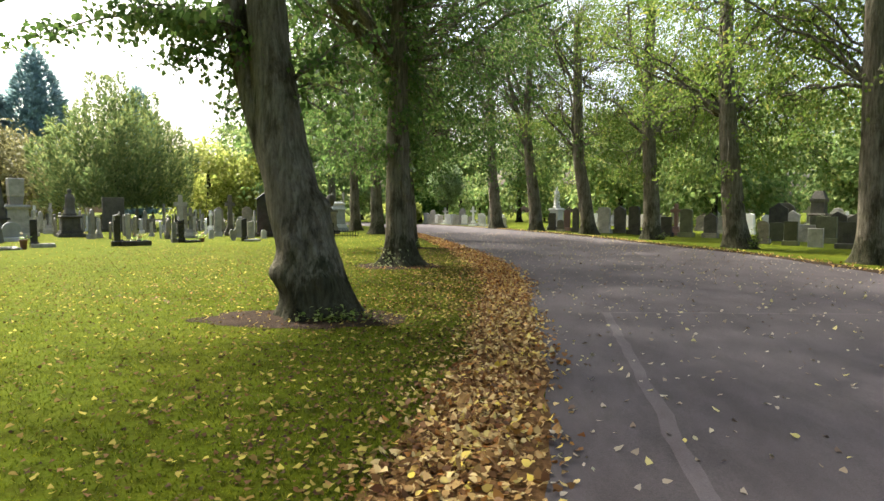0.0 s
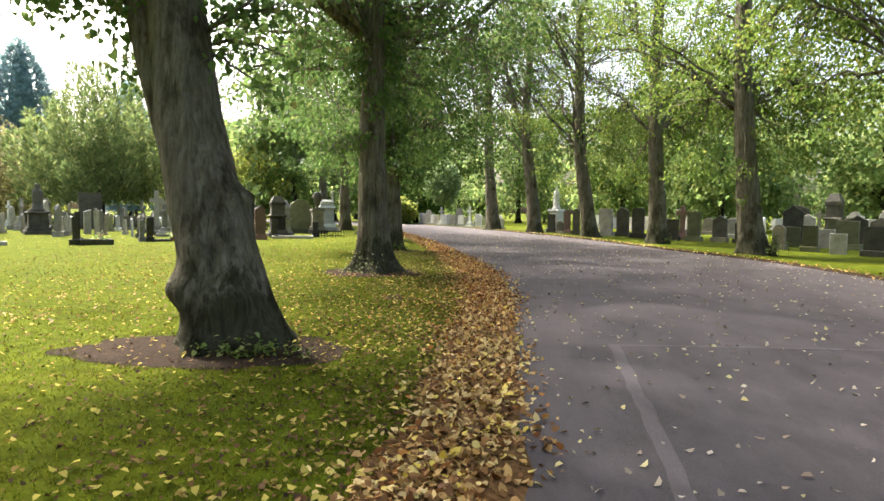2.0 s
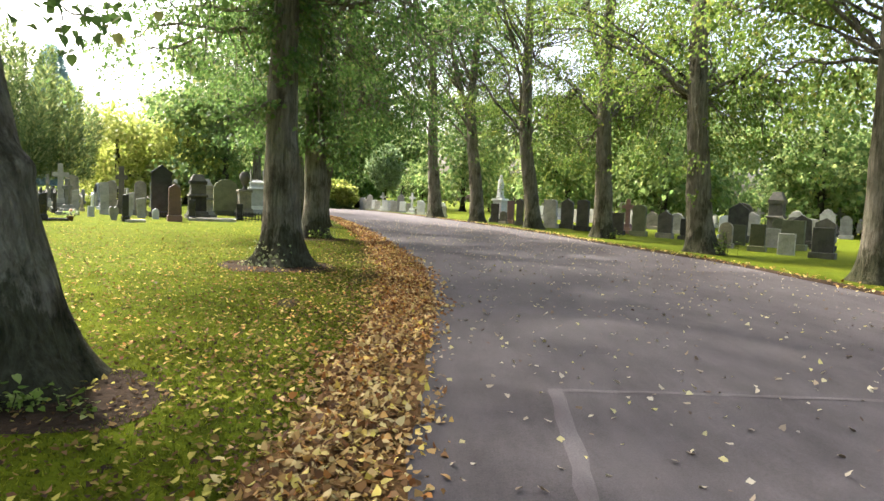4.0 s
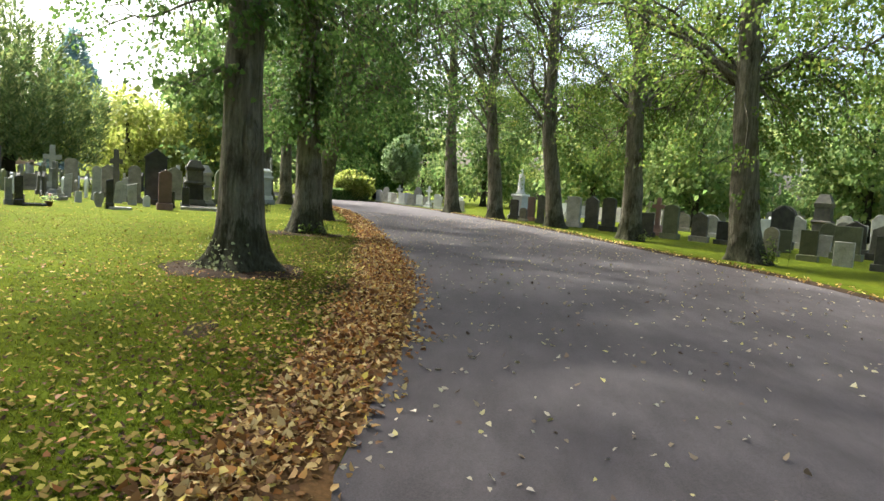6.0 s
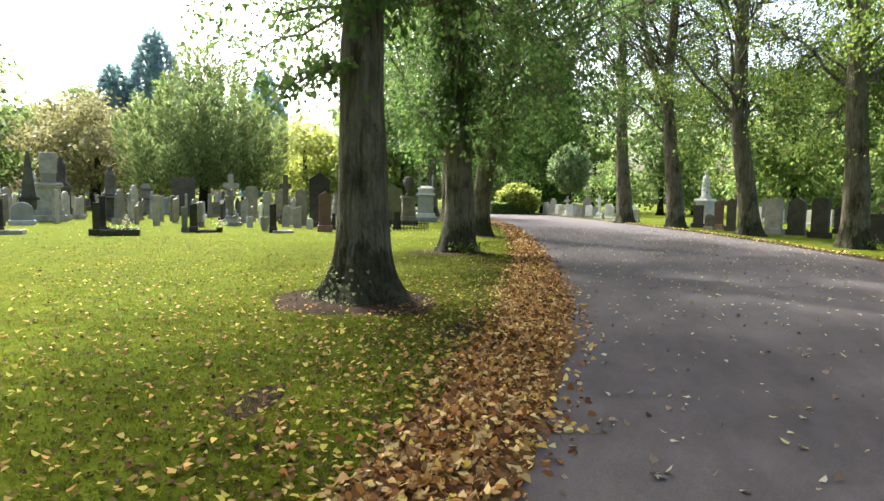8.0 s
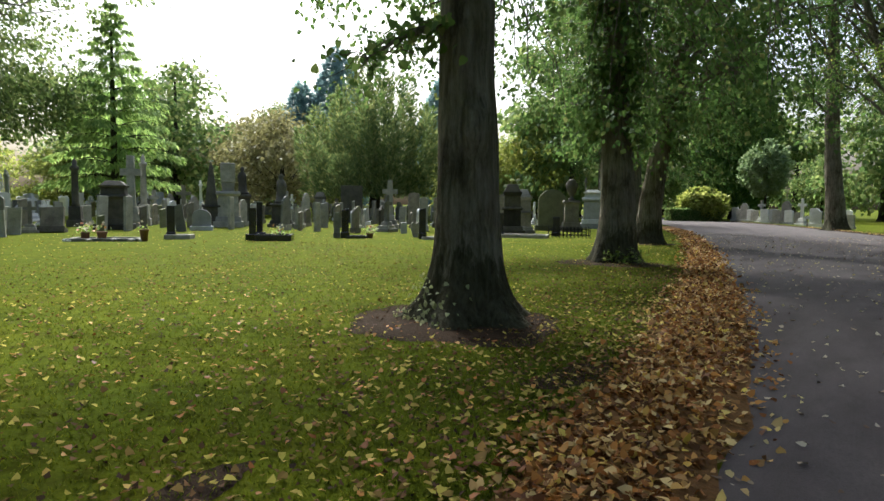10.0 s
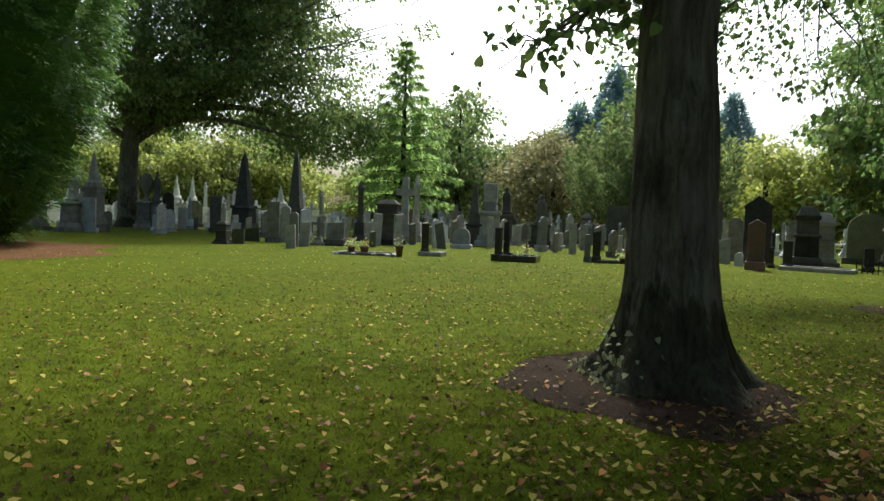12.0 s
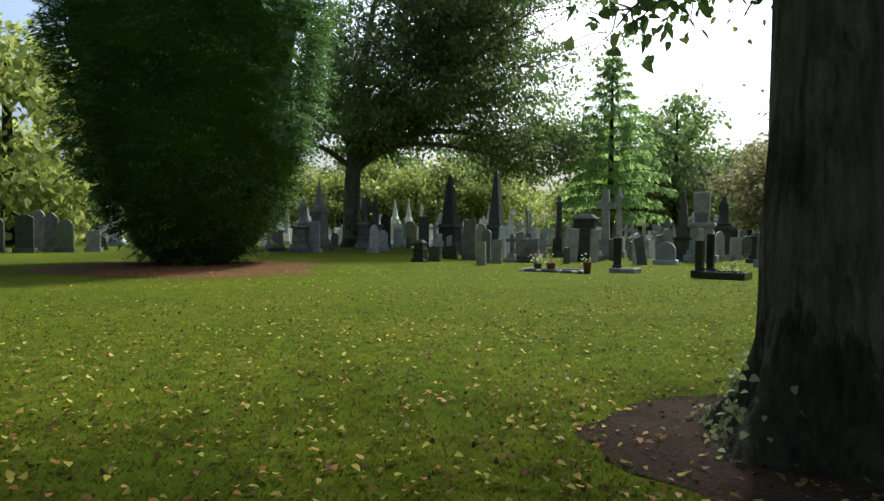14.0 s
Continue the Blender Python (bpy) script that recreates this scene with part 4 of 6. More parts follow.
def column_conifer(name, label, x, y, profile, n, size, leaf, seed, trunk_r=0.3, core=0.78, fans=0, **kw):
    rng = np.random.default_rng(seed)
    tree = empty(name, x, y)
    tagged(tree, label=label, category="conifer")
    me, _ = trunk_mesh("trunk", [(0, 0, 0), (0, 0, profile[-1][0] * 0.5), (0, 0, profile[-1][0] * 0.9)], trunk_r, 0.06, sides=12, flare=0.4, seed=seed, rings=14)
    link("trunk", me, BARK_DARK, tree)
    if core:
        link("inner_foliage", core_mesh(profile, core, seed), leaf, tree)
    if fans:
        link("crown", tufted_foliage("crown", rng, profile, fans, n // fans, size), leaf, tree)
    else:
        link("crown", lathe_foliage("crown", rng, profile, n, size, **kw), leaf, tree)
    return tree


column_conifer("cypress_tree", "huge dark green cypress skirted to the ground on needle litter", -26.8, 9.1,
               [(0.08, 1.7), (0.3, 2.35), (1.6, 3.3), (2.8, 4.05), (6.2, 5.15), (10.9, 5.65), (14, 5.1), (17, 3.2), (19.5, 0.6)], 126000, 0.19, CYPRESS, 51, 0.5, 0.8, fans=4200)


def spreading_yew(x, y, h, r, seed, label):
    """A yew of many upright leaders, tallest in the middle."""
    rng = np.random.default_rng(seed)
    tree = empty("yew_tree", x, y)
    tagged(tree, label=label, category="conifer")
    me, _ = trunk_mesh("trunk", [(0, 0, 0), (0, 0, h * 0.3), (0, 0, h * 0.6)], 0.5, 0.1, sides=14, flare=0.4, seed=seed, rings=14)
    link("trunk", me, BARK_DARK, tree)
    pos, along, size = [], [], []
    for i in range(46):
        d = r * math.sqrt((i + 0.3) / 46) * rng.uniform(0.85, 1.05)
        a = i * 2.399963
        c = np.array([d * math.cos(a), d * math.sin(a), 0])
        top = h * (1 - 0.62 * (d / r) ** 1.6) * rng.uniform(0.9, 1.06)
        low = 1.6 + 0.5 * rng.uniform() + 0.4 * (1 - d / r)
        n = int(210 * (top - low) / 3) + 260
        u = rng.uniform(0, 1, n)
        rr = (0.25 + 1.25 * (1 - u) ** 0.7) * rng.uniform(0.3, 1, n) ** 0.5
        t = rng.uniform(0, 2 * np.pi, n)
        o = np.stack([np.cos(t), np.sin(t), np.zeros(n)], 1)
        p = c * (0.8 + 0.3 * u[:, None]) + o * rr[:, None]
        p[:, 2] = low + (top - low) * u
        pos.append(p)
        along.append(0.7 * o + 0.25 * c / max(d, 0.3) + np.array([[0, 0, 0.8]]) + rng.normal(0, 0.35, (n, 3)))
    pos, along = np.concatenate(pos), np.concatenate(along)
    up = rng.normal(0, 0.6, pos.shape) + np.array([[0, 0, 0.6]])
    link("crown", leaves("crown", pos, along, up, rng.uniform(0.5, 1.2, len(pos)) * 0.47, SPRAY, 0.1, 0.1), YEW, tree)


spreading_yew(-34.7, 53.5, 14.2, 7.0, 52, "broad grey-green yew with feathery upright sprays")
column_conifer("cypress_tree", "tall bluish columnar cypress behind the graves", -58.2, 73.6, [(1, 3.4), (6, 4.0), (12, 3.6), (17, 2.4), (21.6, 0.3)], 11000, 0.8, HAZY_CYPRESS, 53, core=0.45, lump=0.1)
column_conifer("cypress_tree", "bluish columnar cypress beside a taller one", -62.2, 71.0, [(1, 3.0), (6, 3.2), (12, 2.4), (17, 0.3)], 7000, 0.8, HAZY_CYPRESS, 54, core=0.45, lump=0.1)
column_conifer("cypress_tree", "distant dark columnar cypress", -67.0, 110, [(1, 4.0), (8, 4.6), (16, 3.4), (24, 0.3)], 9000, 1.0, HAZY_CYPRESS, 55, core=0.45, lump=0.1)
column_conifer("cypress_tree", "dark ivy-green conifer closing the drive", -11.8, 87, [(1, 3.2), (6, 4.0), (12, 3.8), (17, 2.6), (21, 0.5)], 12000, 0.7, CYPRESS, 56, lump=0.12)
column_conifer("round_tree", "small round-headed clipped tree on a thin stem", -6.3, 70.5, [(2.2, 0.7), (3.2, 1.5), (4.6, 1.8), (5.8, 1.4), (6.9, 0.3)], 6000, 0.26, PALE_GREEN, 57, 0.09, 0, shape=COARSE, lump=0.2, depth=0.5)
column_conifer("garden_shrub", "rounded pale green shrub by the bend", -12.2, 74.5, [(0.2, 1.4), (1.2, 2.1), (2.3, 1.9), (3.1, 0.6)], 7000, 0.3, YELLOW_LEAF, 58, 0.08, 0, depth=0.6, shape=COARSE)
column_conifer("dwarf_conifer", "small golden dwarf conifer among the graves", -33.3, 44.2, [(0.02, 0.26), (0.5, 0.3), (0.9, 0.2), (1.1, 0.03)], 900, 0.12, YELLOW_LEAF, 59, 0.03, 0.7)
for (x, y, s, h, r) in ((36, 58, 60, 9, 4.4), (44, 50, 61, 10, 4.8)):
    spreading_yew(x, y, h, r, s, "dark spreading yew behind the headstones")


def layered_fir(x, y, h, rbase, seed):
    """A fir of open whorls; each bough is a flat drooping fan, leafiest towards its tip."""
    rng = np.random.default_rng(seed)
    tree = empty("fir_tree", x, y)
    tagged(tree, label="pale green fir with drooping layered branches", category="conifer")
    me, _ = trunk_mesh("trunk", [(0, 0, 0), (0, 0, h * 0.5), (0, 0, h)], 0.33, 0.02, sides=12, flare=0.4, seed=seed, rings=20)
    link("trunk", me, BARK_DARK, tree)
    items, pos, along = [], [], []
    z, turn = 3.2, 0.0
    while z < h - 0.25:
        k = z / h
        f = max(0.05, (1 - k) ** 0.85 * min(1.0, 0.78 + 0.6 * k))
        whorl = 6 if k < 0.6 else 5
        for i in range(whorl):
            a = turn + 2 * math.pi * i / whorl + rng.normal(0, 0.16)
            L = rbase * f * rng.uniform(0.72, 1.12) + 0.15
            d = np.array([math.cos(a), math.sin(a), 0])
            rise = 0.16 * k - 0.16 * (1 - k)
            e = np.array([0, 0, z]) + d * L + np.array([0, 0, rise * L])
            p = bend((0, 0, z), e, 9, 0.09, rng, 0.05)
            items.append((p, np.linspace(0.05 * f + 0.014, 0.006, 9), 5))
            n = int(46 * L) + 16
            u = 1 - rng.uniform(0, 0.85, n) ** 1.25
            q = np.stack([np.interp(u, np.linspace(0, 1, 9), p[:, c]) for c in range(3)], 1)
            sgn = rng.choice([-1, 1], n)[:, None]
            side = np.array([-d[1], d[0], 0]) * sgn
            out = rng.uniform(0, 1, (n, 1)) * (0.08 + 0.24 * (1.05 - u)[:, None]) * L
            drop = np.array([[0, 0, -0.55]]) * out ** 1.1 + np.array([[0, 0, -0.35]]) * rng.uniform(0, 1, (n, 1)) ** 2 * (0.4 if k > 0.75 else 1.0)
            pos.append(q + side * out + drop + rng.normal(0, 0.05, (n, 3)))
            along.append(0.55 * d + 0.5 * side + np.array([[0, 0, -0.45]]) + rng.normal(0, 0.2, (n, 3)))
        turn += 0.9
        z += (1.25 - 0.55 * k) * rng.uniform(0.85, 1.15)
    pos, along = np.concatenate(pos), np.concatenate(along)
    tagged(link("branchwork", tubes("branchwork", items), BARK_DARK, tree), kind="stuff")
    up = np.array([[0, 0, 1.0]]) + rng.normal(0, 0.25, pos.shape)
    link("crown", leaves("crown", pos, along, up, rng.uniform(0.6, 1.3, len(pos)) * 0.44, SPRAY, 0.1, 0.3), FIR, tree)


layered_fir(-50.3, 39.1, 17.4, 7.0, 64)

# the great spreading oak
broad_tree("oak_tree", "great spreading oak with heavy dark limbs over the graves", [(-55.2, 17.2, 0), (-55.2, 17.2, 5), (-55.1, 17.4, 9), (-55, 18, 15), (-55, 19, 21)], 0.8,
           [(9.2, 6.0), (11.2, 9.8), (14, 10.8), (20, 10.0), (26, 6), (29, 2)], 66, clumps=1150, per=58, size=0.33, spread=0.8, limbs=26, leaf=OAK, bark=BARK, offset=(2, 8.0), flare=0.35, zfork=7.5, outer=0.5,
           extra=np.random.default_rng(67).uniform((-59, 27.5, 6.8), (-48, 37, 11.5), (150, 3)),
           stems=[([(-55.1, 17.4, 7.5), (-54.5, 21, 9.6), (-54, 25.5, 10.4), (-53.5, 30.0, 9.6)], 0.42, 0.12), ([(-55.1, 17.4, 8.5), (-55, 19.5, 13), (-54.5, 23, 18)], 0.45, 0.15), ([(-55.1, 17.3, 8.5), (-55, 14.5, 13), (-55, 12, 17)], 0.4, 0.12),
                  ([(-55.1, 17.4, 6.6), (-53.5, 19.5, 8.3), (-51.5, 22.5, 8.9), (-50, 26, 8.2), (-49.5, 29, 7.6)], 0.3, 0.08), ([(-55.1, 17.2, 6.9), (-54, 14.5, 8.6), (-53, 11.5, 9.4), (-52.5, 9, 9.2)], 0.28, 0.08)])


# woodland and scattered trees behind the graves, three patterns repeated
def pattern(seed, leaf, label, profile, h, size=0.5):
    return broad_tree("background_tree", label, [(0, 0, 0), (0.1, 0, h * 0.4), (0, 0, h * 0.85)], 0.32, profile, seed, clumps=220, per=27, size=size, spread=0.8, limbs=9, leaf=leaf, bark=BARK_DARK, twigs=False, zfork=h * 0.2, sides=10, outer=0.5)


pa = pattern(71, FAR_GREEN, "leafy green tree behind the graves", [(1.6, 3.4), (4, 5.0), (8, 5.4), (12, 4.2), (15, 1.2)], 15)
pb = pattern(72, FAR_GREEN, "tall green woodland tree in the distance", [(2.2, 3.0), (6, 4.6), (12, 4.8), (17, 3.2), (20, 1.0)], 20, 0.55)
pc = pattern(73, YELLOW_LEAF, "small yellow-green tree turning in autumn", [(1.5, 2.0), (3, 4.0), (5.5, 4.3), (7.5, 3.2), (9, 1.0)], 9, 0.38)
pd = pattern(74, TAN_LEAF, "small tree with pale tan foliage", [(1.8, 2.0), (3.5, 4.2), (6, 4.4), (8, 3.0), (9.4, 1.0)], 9.4, 0.38)
SPOTS = {
    pa: [(-28, 83, 0.9), (-24, 90, 1.1), (-30, 78, 0.9), (-64, 53.7, 1.25), (-66, 48, 0.9), (2, 92, 1.1), (16, 92, 0.9), (30, 84, 0.9), (43, 74, 0.85), (54, 58, 0.9), (24, 76, 0.65), (36, 70, 0.6), (48, 62, 0.6), (30, 60, 0.55), (-104, 20, 1.2), (-103, 38, 1.2), (20, 62, 0.95), (29, 53, 0.9), (38, 45, 0.9), (13, 72, 1.0), (22, 84, 1.2), (33, 39, 0.8), (50, 42, 1.0), (44, 30, 0.9), (57, 20, 1.0), (-4, 100, 0.5), (6, 99, 0.5), (14, 98, 0.45), (23, 93, 0.5), (33, 90, 0.45), (44, 84, 0.5), (54, 72, 0.5)],
    pb: [(-20.5, 63, 1.0), (-108, -6, 1.2), (-112, 8, 1.1), (-114, 28, 1.1), (-112, 47, 1.1), (-98, 62, 1.0), (-100, 78, 1.05), (-96, 96, 1.05), (-90, 112, 1.05), (-76, 124, 1.05), (-56, 126, 1.0), (-40, 118, 1.0), (-26, 112, 1.1), (-8, 112, 1.1), (8, 116, 1.1), (24, 106, 1.1), (40, 96, 1.1), (54, 84, 1.1), (62, 68, 1.1), (66, 50, 1.1), (68, 30, 1.1), (66, 10, 1.1), (60, -10, 1.0), (40, -40, 1.0), (10, -55, 1.0), (-20, -50, 1.0), (-45, -35, 1.0)],
    pc: [(-30.5, 62.5, 1.0), (-62.0, -12.7, 2.0), (-24.5, 64, 0.85), (-47, 62, 0.8), (-98, 12, 1.4), (-100, 24, 1.5), (-96, 3, 1.4), (-97, 33, 1.4), (-95, 42, 1.4), (-101, -6, 1.5), (-94, 18, 1.1), (-94, 29, 1.1), (-78, 52, 1.1), (-70, 44, 0.9), (12, 82, 1.0), (-38, 72, 0.9)],
    pd: [(-46, 53, 1.0), (-54, 60, 1.1), (-68, 66, 1.2), (-75, 62, 1.2)],
}
for proto, spots in SPOTS.items():
    for i, (x, y, s) in enumerate(spots):
        m = pose(x, y, 0, 0, 0, 47 * i + 20) @ Matrix.Diagonal((s * (1 + 0.08 * math.sin(i * 2.1)), s, s * (1 + 0.1 * math.sin(i * 1.3)), 1))
        if i == 0:
            proto.matrix_world = m
            proto.scale = (1, 1, 1)
            proto.matrix_basis = m
        else:
            keep = proto.matrix_basis.copy()
            proto.matrix_basis = Matrix.Identity(4)
            copy_thing(proto, m)
            proto.matrix_basis = keep


# ---- graves ----
def outline(shape, w, h):
    """The front outline of a headstone, foot at z = 0."""
    a = w / 2
    if shape == "round":
        return [(-a, 0), (a, 0), (a, h - a * 0.9)] + [(a * math.cos(t), h - a * 0.9 + a * 0.9 * math.sin(t)) for t in np.linspace(0.25, math.pi - 0.25, 9)] + [(-a, h - a * 0.9)]
    if shape == "arch":
        return [(-a, 0), (a, 0), (a, h * 0.9)] + [(a * math.cos(t), h * 0.9 + h * 0.1 * math.sin(t)) for t in np.linspace(0.3, math.pi - 0.3, 7)] + [(-a, h * 0.9)]
    if shape == "gable":
        return [(-a, 0), (a, 0), (a, h - 0.32 * w), (0, h), (-a, h - 0.32 * w)]
    if shape == "shoulder":
        return [(-a, 0), (a, 0), (a, h * 0.82), (a * 0.72, h * 0.84), (a * 0.66, h * 0.9)] + [(a * 0.6 * math.cos(t), h * 0.9 + h * 0.1 * math.sin(t)) for t in np.linspace(0.4, math.pi - 0.4, 5)] + [(-a * 0.66, h * 0.9), (-a * 0.72, h * 0.84), (-a, h * 0.82)]
    if shape == "slant":
        return [(-a, 0), (a, 0), (a, h), (-a, h * 0.93)]
    if shape == "heart":
        return [(-a * 0.4, 0), (a * 0.4, 0), (a, h * 0.6), (a * 0.9, h * 0.9), (a * 0.5, h), (0, h * 0.85), (-a * 0.5, h), (-a * 0.9, h * 0.9), (-a, h * 0.6)]
    return [(-a, 0), (a, 0), (a, h), (-a, h)]


STONE_WORDS = {"sooty_sandstone": "soot-darkened sandstone", "blackened_sandstone": "near-black weathered sandstone", "grey_granite": "weathered grey granite", "pale_marble": "pale marble", "black_granite": "polished black granite", "red_granite": "reddish granite", "lichened_sandstone": "green-lichened sandstone"}
TOP_WORDS = {"round": "round-topped", "arch": "curved-top", "gable": "gabled", "shoulder": "shouldered", "slant": "uneven-topped", "flat": "square-topped", "heart": "heart-shaped"}


def headstone(x, y, w, h, shape="flat", mat=None, face=35, lean=0.0, tilt=0.0, base=True, thick=0.14):
    mat = mat or SANDSTONE
    g = empty("headstone", x, y, 0, face, tilt, lean)
    tagged(g, label="%s %s headstone standing in the grass" % (TOP_WORDS[shape], STONE_WORDS[mat.name]), category="headstone")
    hb = 0.0
    if base:
        hb = min(0.28, h * 0.2)
        bm = bmesh.new()
        box(bm, 0, 0, -0.04, w * 1.22, thick * 2.1, hb + 0.04, 1.0, 0.015)
        part("plinth", bm, mat, g)
    bm = bmesh.new()
    plate(bm, [(px, pz + hb - (0.0 if base else 0.05)) for px, pz in outline(shape, w, h - hb + (0 if base else 0.05))], -thick / 2, thick / 2)
    part("tablet", bm, mat, g)
    if shape == "gable" and w > 0.9:
        bm = bmesh.new()
        zt = h
        plate(bm, [(-w * 0.58, zt - 0.34 * w - 0.02), (-w * 0.52, zt - 0.34 * w - 0.05), (0, zt), (w * 0.52, zt - 0.34 * w - 0.05), (w * 0.58, zt - 0.34 * w - 0.02), (0, zt + 0.09)], -thick / 2 - 0.06, thick / 2 + 0.06)
        part("coping", bm, mat, g)
    return g


URN = [(0.16, 0), (0.18, 0.04), (0.09, 0.10), (0.08, 0.2), (0.2, 0.34), (0.3, 0.62), (0.31, 0.8), (0.22, 0.88), (0.24, 0.92), (0.1, 1.0)]


def monument(x, y, w, h, top="urn", mat=None, face=35, die=0.5, label=""):
    """A pedestal tomb: steps, die, cornice and what crowns it."""
    mat = mat or SANDSTONE
    g = empty("pedestal_monument", x, y, 0, face)
    words = {"urn": "crowned by a carved urn", "spire": "crowned by a slender spire", "statue": "bearing a weathered figure", "cap": "with a moulded cap", "block": "with a tall draped block", "cross": "bearing a stone cross"}
    tagged(g, label=label or "%s pedestal tomb %s" % (STONE_WORDS[mat.name], words[top]), category="monument")
    hd = h * die
    bm = bmesh.new()
    box(bm, 0, 0, -0.04, w * 1.3, w * 1.2, hd * 0.16 + 0.04, 1.0, 0.02)
    box(bm, 0, 0, hd * 0.16, w * 1.12, w * 1.02, hd * 0.14, 0.94, 0.015)
    part("steps", bm, mat, g)
    bm = bmesh.new()
    box(bm, 0, 0, hd * 0.30, w * 0.9, w * 0.82, hd * 0.58, 0.95, 0.012)
    part("die", bm, mat, g)
    bm = bmesh.new()
    box(bm, 0, 0, hd * 0.88, w * 0.98, w * 0.9, hd * 0.05, 1.08, 0.008)
    box(bm, 0, 0, hd * 0.93, w * 1.08, w * 1.0, hd * 0.07, 0.9, 0.01)
    part("cornice", bm, mat, g)
    ht = h - hd
    bm = bmesh.new()
    if top == "urn":
        lathe(bm, [(r * w * 1.25, hd + z * ht) for r, z in URN])
        part("urn", bm, mat, g, smooth=True)
    elif top == "block":
        box(bm, 0, 0, hd, w * 0.5, w * 0.46, ht * 0.3, 1.15, 0.01)
        box(bm, 0, 0, hd + ht * 0.3, w * 0.62, w * 0.56, ht * 0.66, 1.05, 0.04)
        part("draped_urn", bm, mat, g)
    elif top == "spire":
        lathe(bm, [(w * 0.5, hd), (w * 0.5, hd + ht * 0.12), (w * 0.34, hd + ht * 0.2), (w * 0.3, hd + ht * 0.3), (w * 0.1, hd + ht * 0.8), (w * 0.02, h)], sides=8)
        part("spire", bm, mat, g)
    elif top == "statue":
        lathe(bm, [(w * 0.36, hd), (w * 0.36, hd + ht * 0.08), (w * 0.27, hd + ht * 0.1), (w * 0.24, hd + ht * 0.4), (w * 0.26, hd + ht * 0.62), (w * 0.2, hd + ht * 0.78), (w * 0.09, hd + ht * 0.82), (w * 0.12, hd + ht * 0.9), (w * 0.1, hd + ht * 0.97), (w * 0.03, h)], sides=12)
        for v in bm.verts:
            v.co.y *= 0.75
            k = noise.noise((v.co.x * 5, v.co.y * 5, v.co.z * 4 + x))
            v.co.x *= 1 + 0.25 * k
        part("figure", bm, mat, g, smooth=True)
    elif top == "cross":
        cross_shape(bm, hd, ht, w * 0.6)
        part("cross", bm, mat, g)
    else:
        box(bm, 0, 0, hd, w * 0.84, w * 0.76, ht * 0.5, 0.96, 0.01)
        box(bm, 0, 0, hd + ht * 0.5, w * 0.9, w * 0.82, ht * 0.16, 1.08, 0.01)
        box(bm, 0, 0, hd + ht * 0.66, w * 0.88, w * 0.8, ht * 0.34, 0.55, 0.01)
        part("cap", bm, mat, g)
    return g


def cross_shape(bm, z0, h, w, t=0.0):
    t = t or h * 0.13
    zc = z0 + h * 0.68
    plate(bm, [(-t * 0.62, z0), (t * 0.62, z0), (t / 2, zc - t / 2), (w / 2, zc - t / 2), (w / 2, zc + t / 2), (t / 2, zc + t / 2), (t / 2, z0 + h), (-t / 2, z0 + h), (-t / 2, zc + t / 2), (-w / 2, zc + t / 2), (-w / 2, zc - t / 2), (-t / 2, zc - t / 2)], -t * 0.45, t * 0.45, 0.01)


def stone_cross(x, y, w, h, mat=None, face=35, lean=0.0):
    mat = mat or GRANITE
    g = empty("stone_cross", x, y, 0, face, 0, lean)
    tagged(g, label="%s cross raised on stepped base" % STONE_WORDS[mat.name], category="grave cross")
    bm = bmesh.new()
    hb = h * 0.28
    box(bm, 0, 0, -0.04, w * 1.25, w * 1.0, hb * 0.35 + 0.04, 1, 0.015)
    box(bm, 0, 0, hb * 0.35, w * 0.95, w * 0.75, hb * 0.3, 0.95, 0.012)
    box(bm, 0, 0, hb * 0.65, w * 0.7, w * 0.55, hb * 0.35, 0.85, 0.012)
    part("steps", bm, mat, g)
    bm = bmesh.new()
    cross_shape(bm, hb, h - hb, w)
    part("cross", bm, mat, g)
    return g


def obelisk(x, y, w, h, mat=None, face=35):
    mat = mat or SANDSTONE
    g = empty("obelisk", x, y, 0, face)
    tagged(g, label="tall %s obelisk on a square pedestal" % STONE_WORDS[mat.name], category="obelisk")
    hb = h * 0.34
    bm = bmesh.new()
    box(bm, 0, 0, -0.04, w * 1.35, w * 1.35, hb * 0.2 + 0.04, 1, 0.02)
    box(bm, 0, 0, hb * 0.2, w * 1.1, w * 1.1, hb * 0.15, 0.95, 0.015)
    part("steps", bm, mat, g)
    bm = bmesh.new()
    box(bm, 0, 0, hb * 0.35, w * 0.9, w * 0.9, hb * 0.55, 0.95, 0.012)
    box(bm, 0, 0, hb * 0.9, w * 1.02, w * 1.02, hb * 0.1, 0.92, 0.01)
    part("pedestal", bm, mat, g)
    bm = bmesh.new()
    s = w * 0.62
    lathe(bm, [(s * 0.78, hb), (s * 0.25, h - s * 0.5), (s * 0.03, h)], square=True)
    part("shaft", bm, mat, g)
    return g


def pillar(x, y, w, h, mat=None, face=35, broken=False):
    mat = mat or GRANITE
    g = empty("memorial_column", x, y, 0, face)
    tagged(g, label="slender %s memorial column with a carved finial" % STONE_WORDS[mat.name], category="memorial")
    bm = bmesh.new()
    box(bm, 0, 0, -0.04, w * 1.8, w * 1.8, h * 0.1 + 0.04, 1, 0.015)
    box(bm, 0, 0, h * 0.1, w * 1.4, w * 1.4, h * 0.2, 0.92, 0.012)
    part("base", bm, mat, g)
    bm = bmesh.new()
    lathe(bm, [(w * 0.5, h * 0.3), (w * 0.42, h * 0.34), (w * 0.36, h * 0.82), (w * 0.52, h * 0.85), (w * 0.52, h * 0.88), (w * 0.25, h * 0.9), (w * 0.3, h * 0.95), (w * 0.06, h)], sides=12)
    part("column", bm, mat, g, smooth=True)
    return g


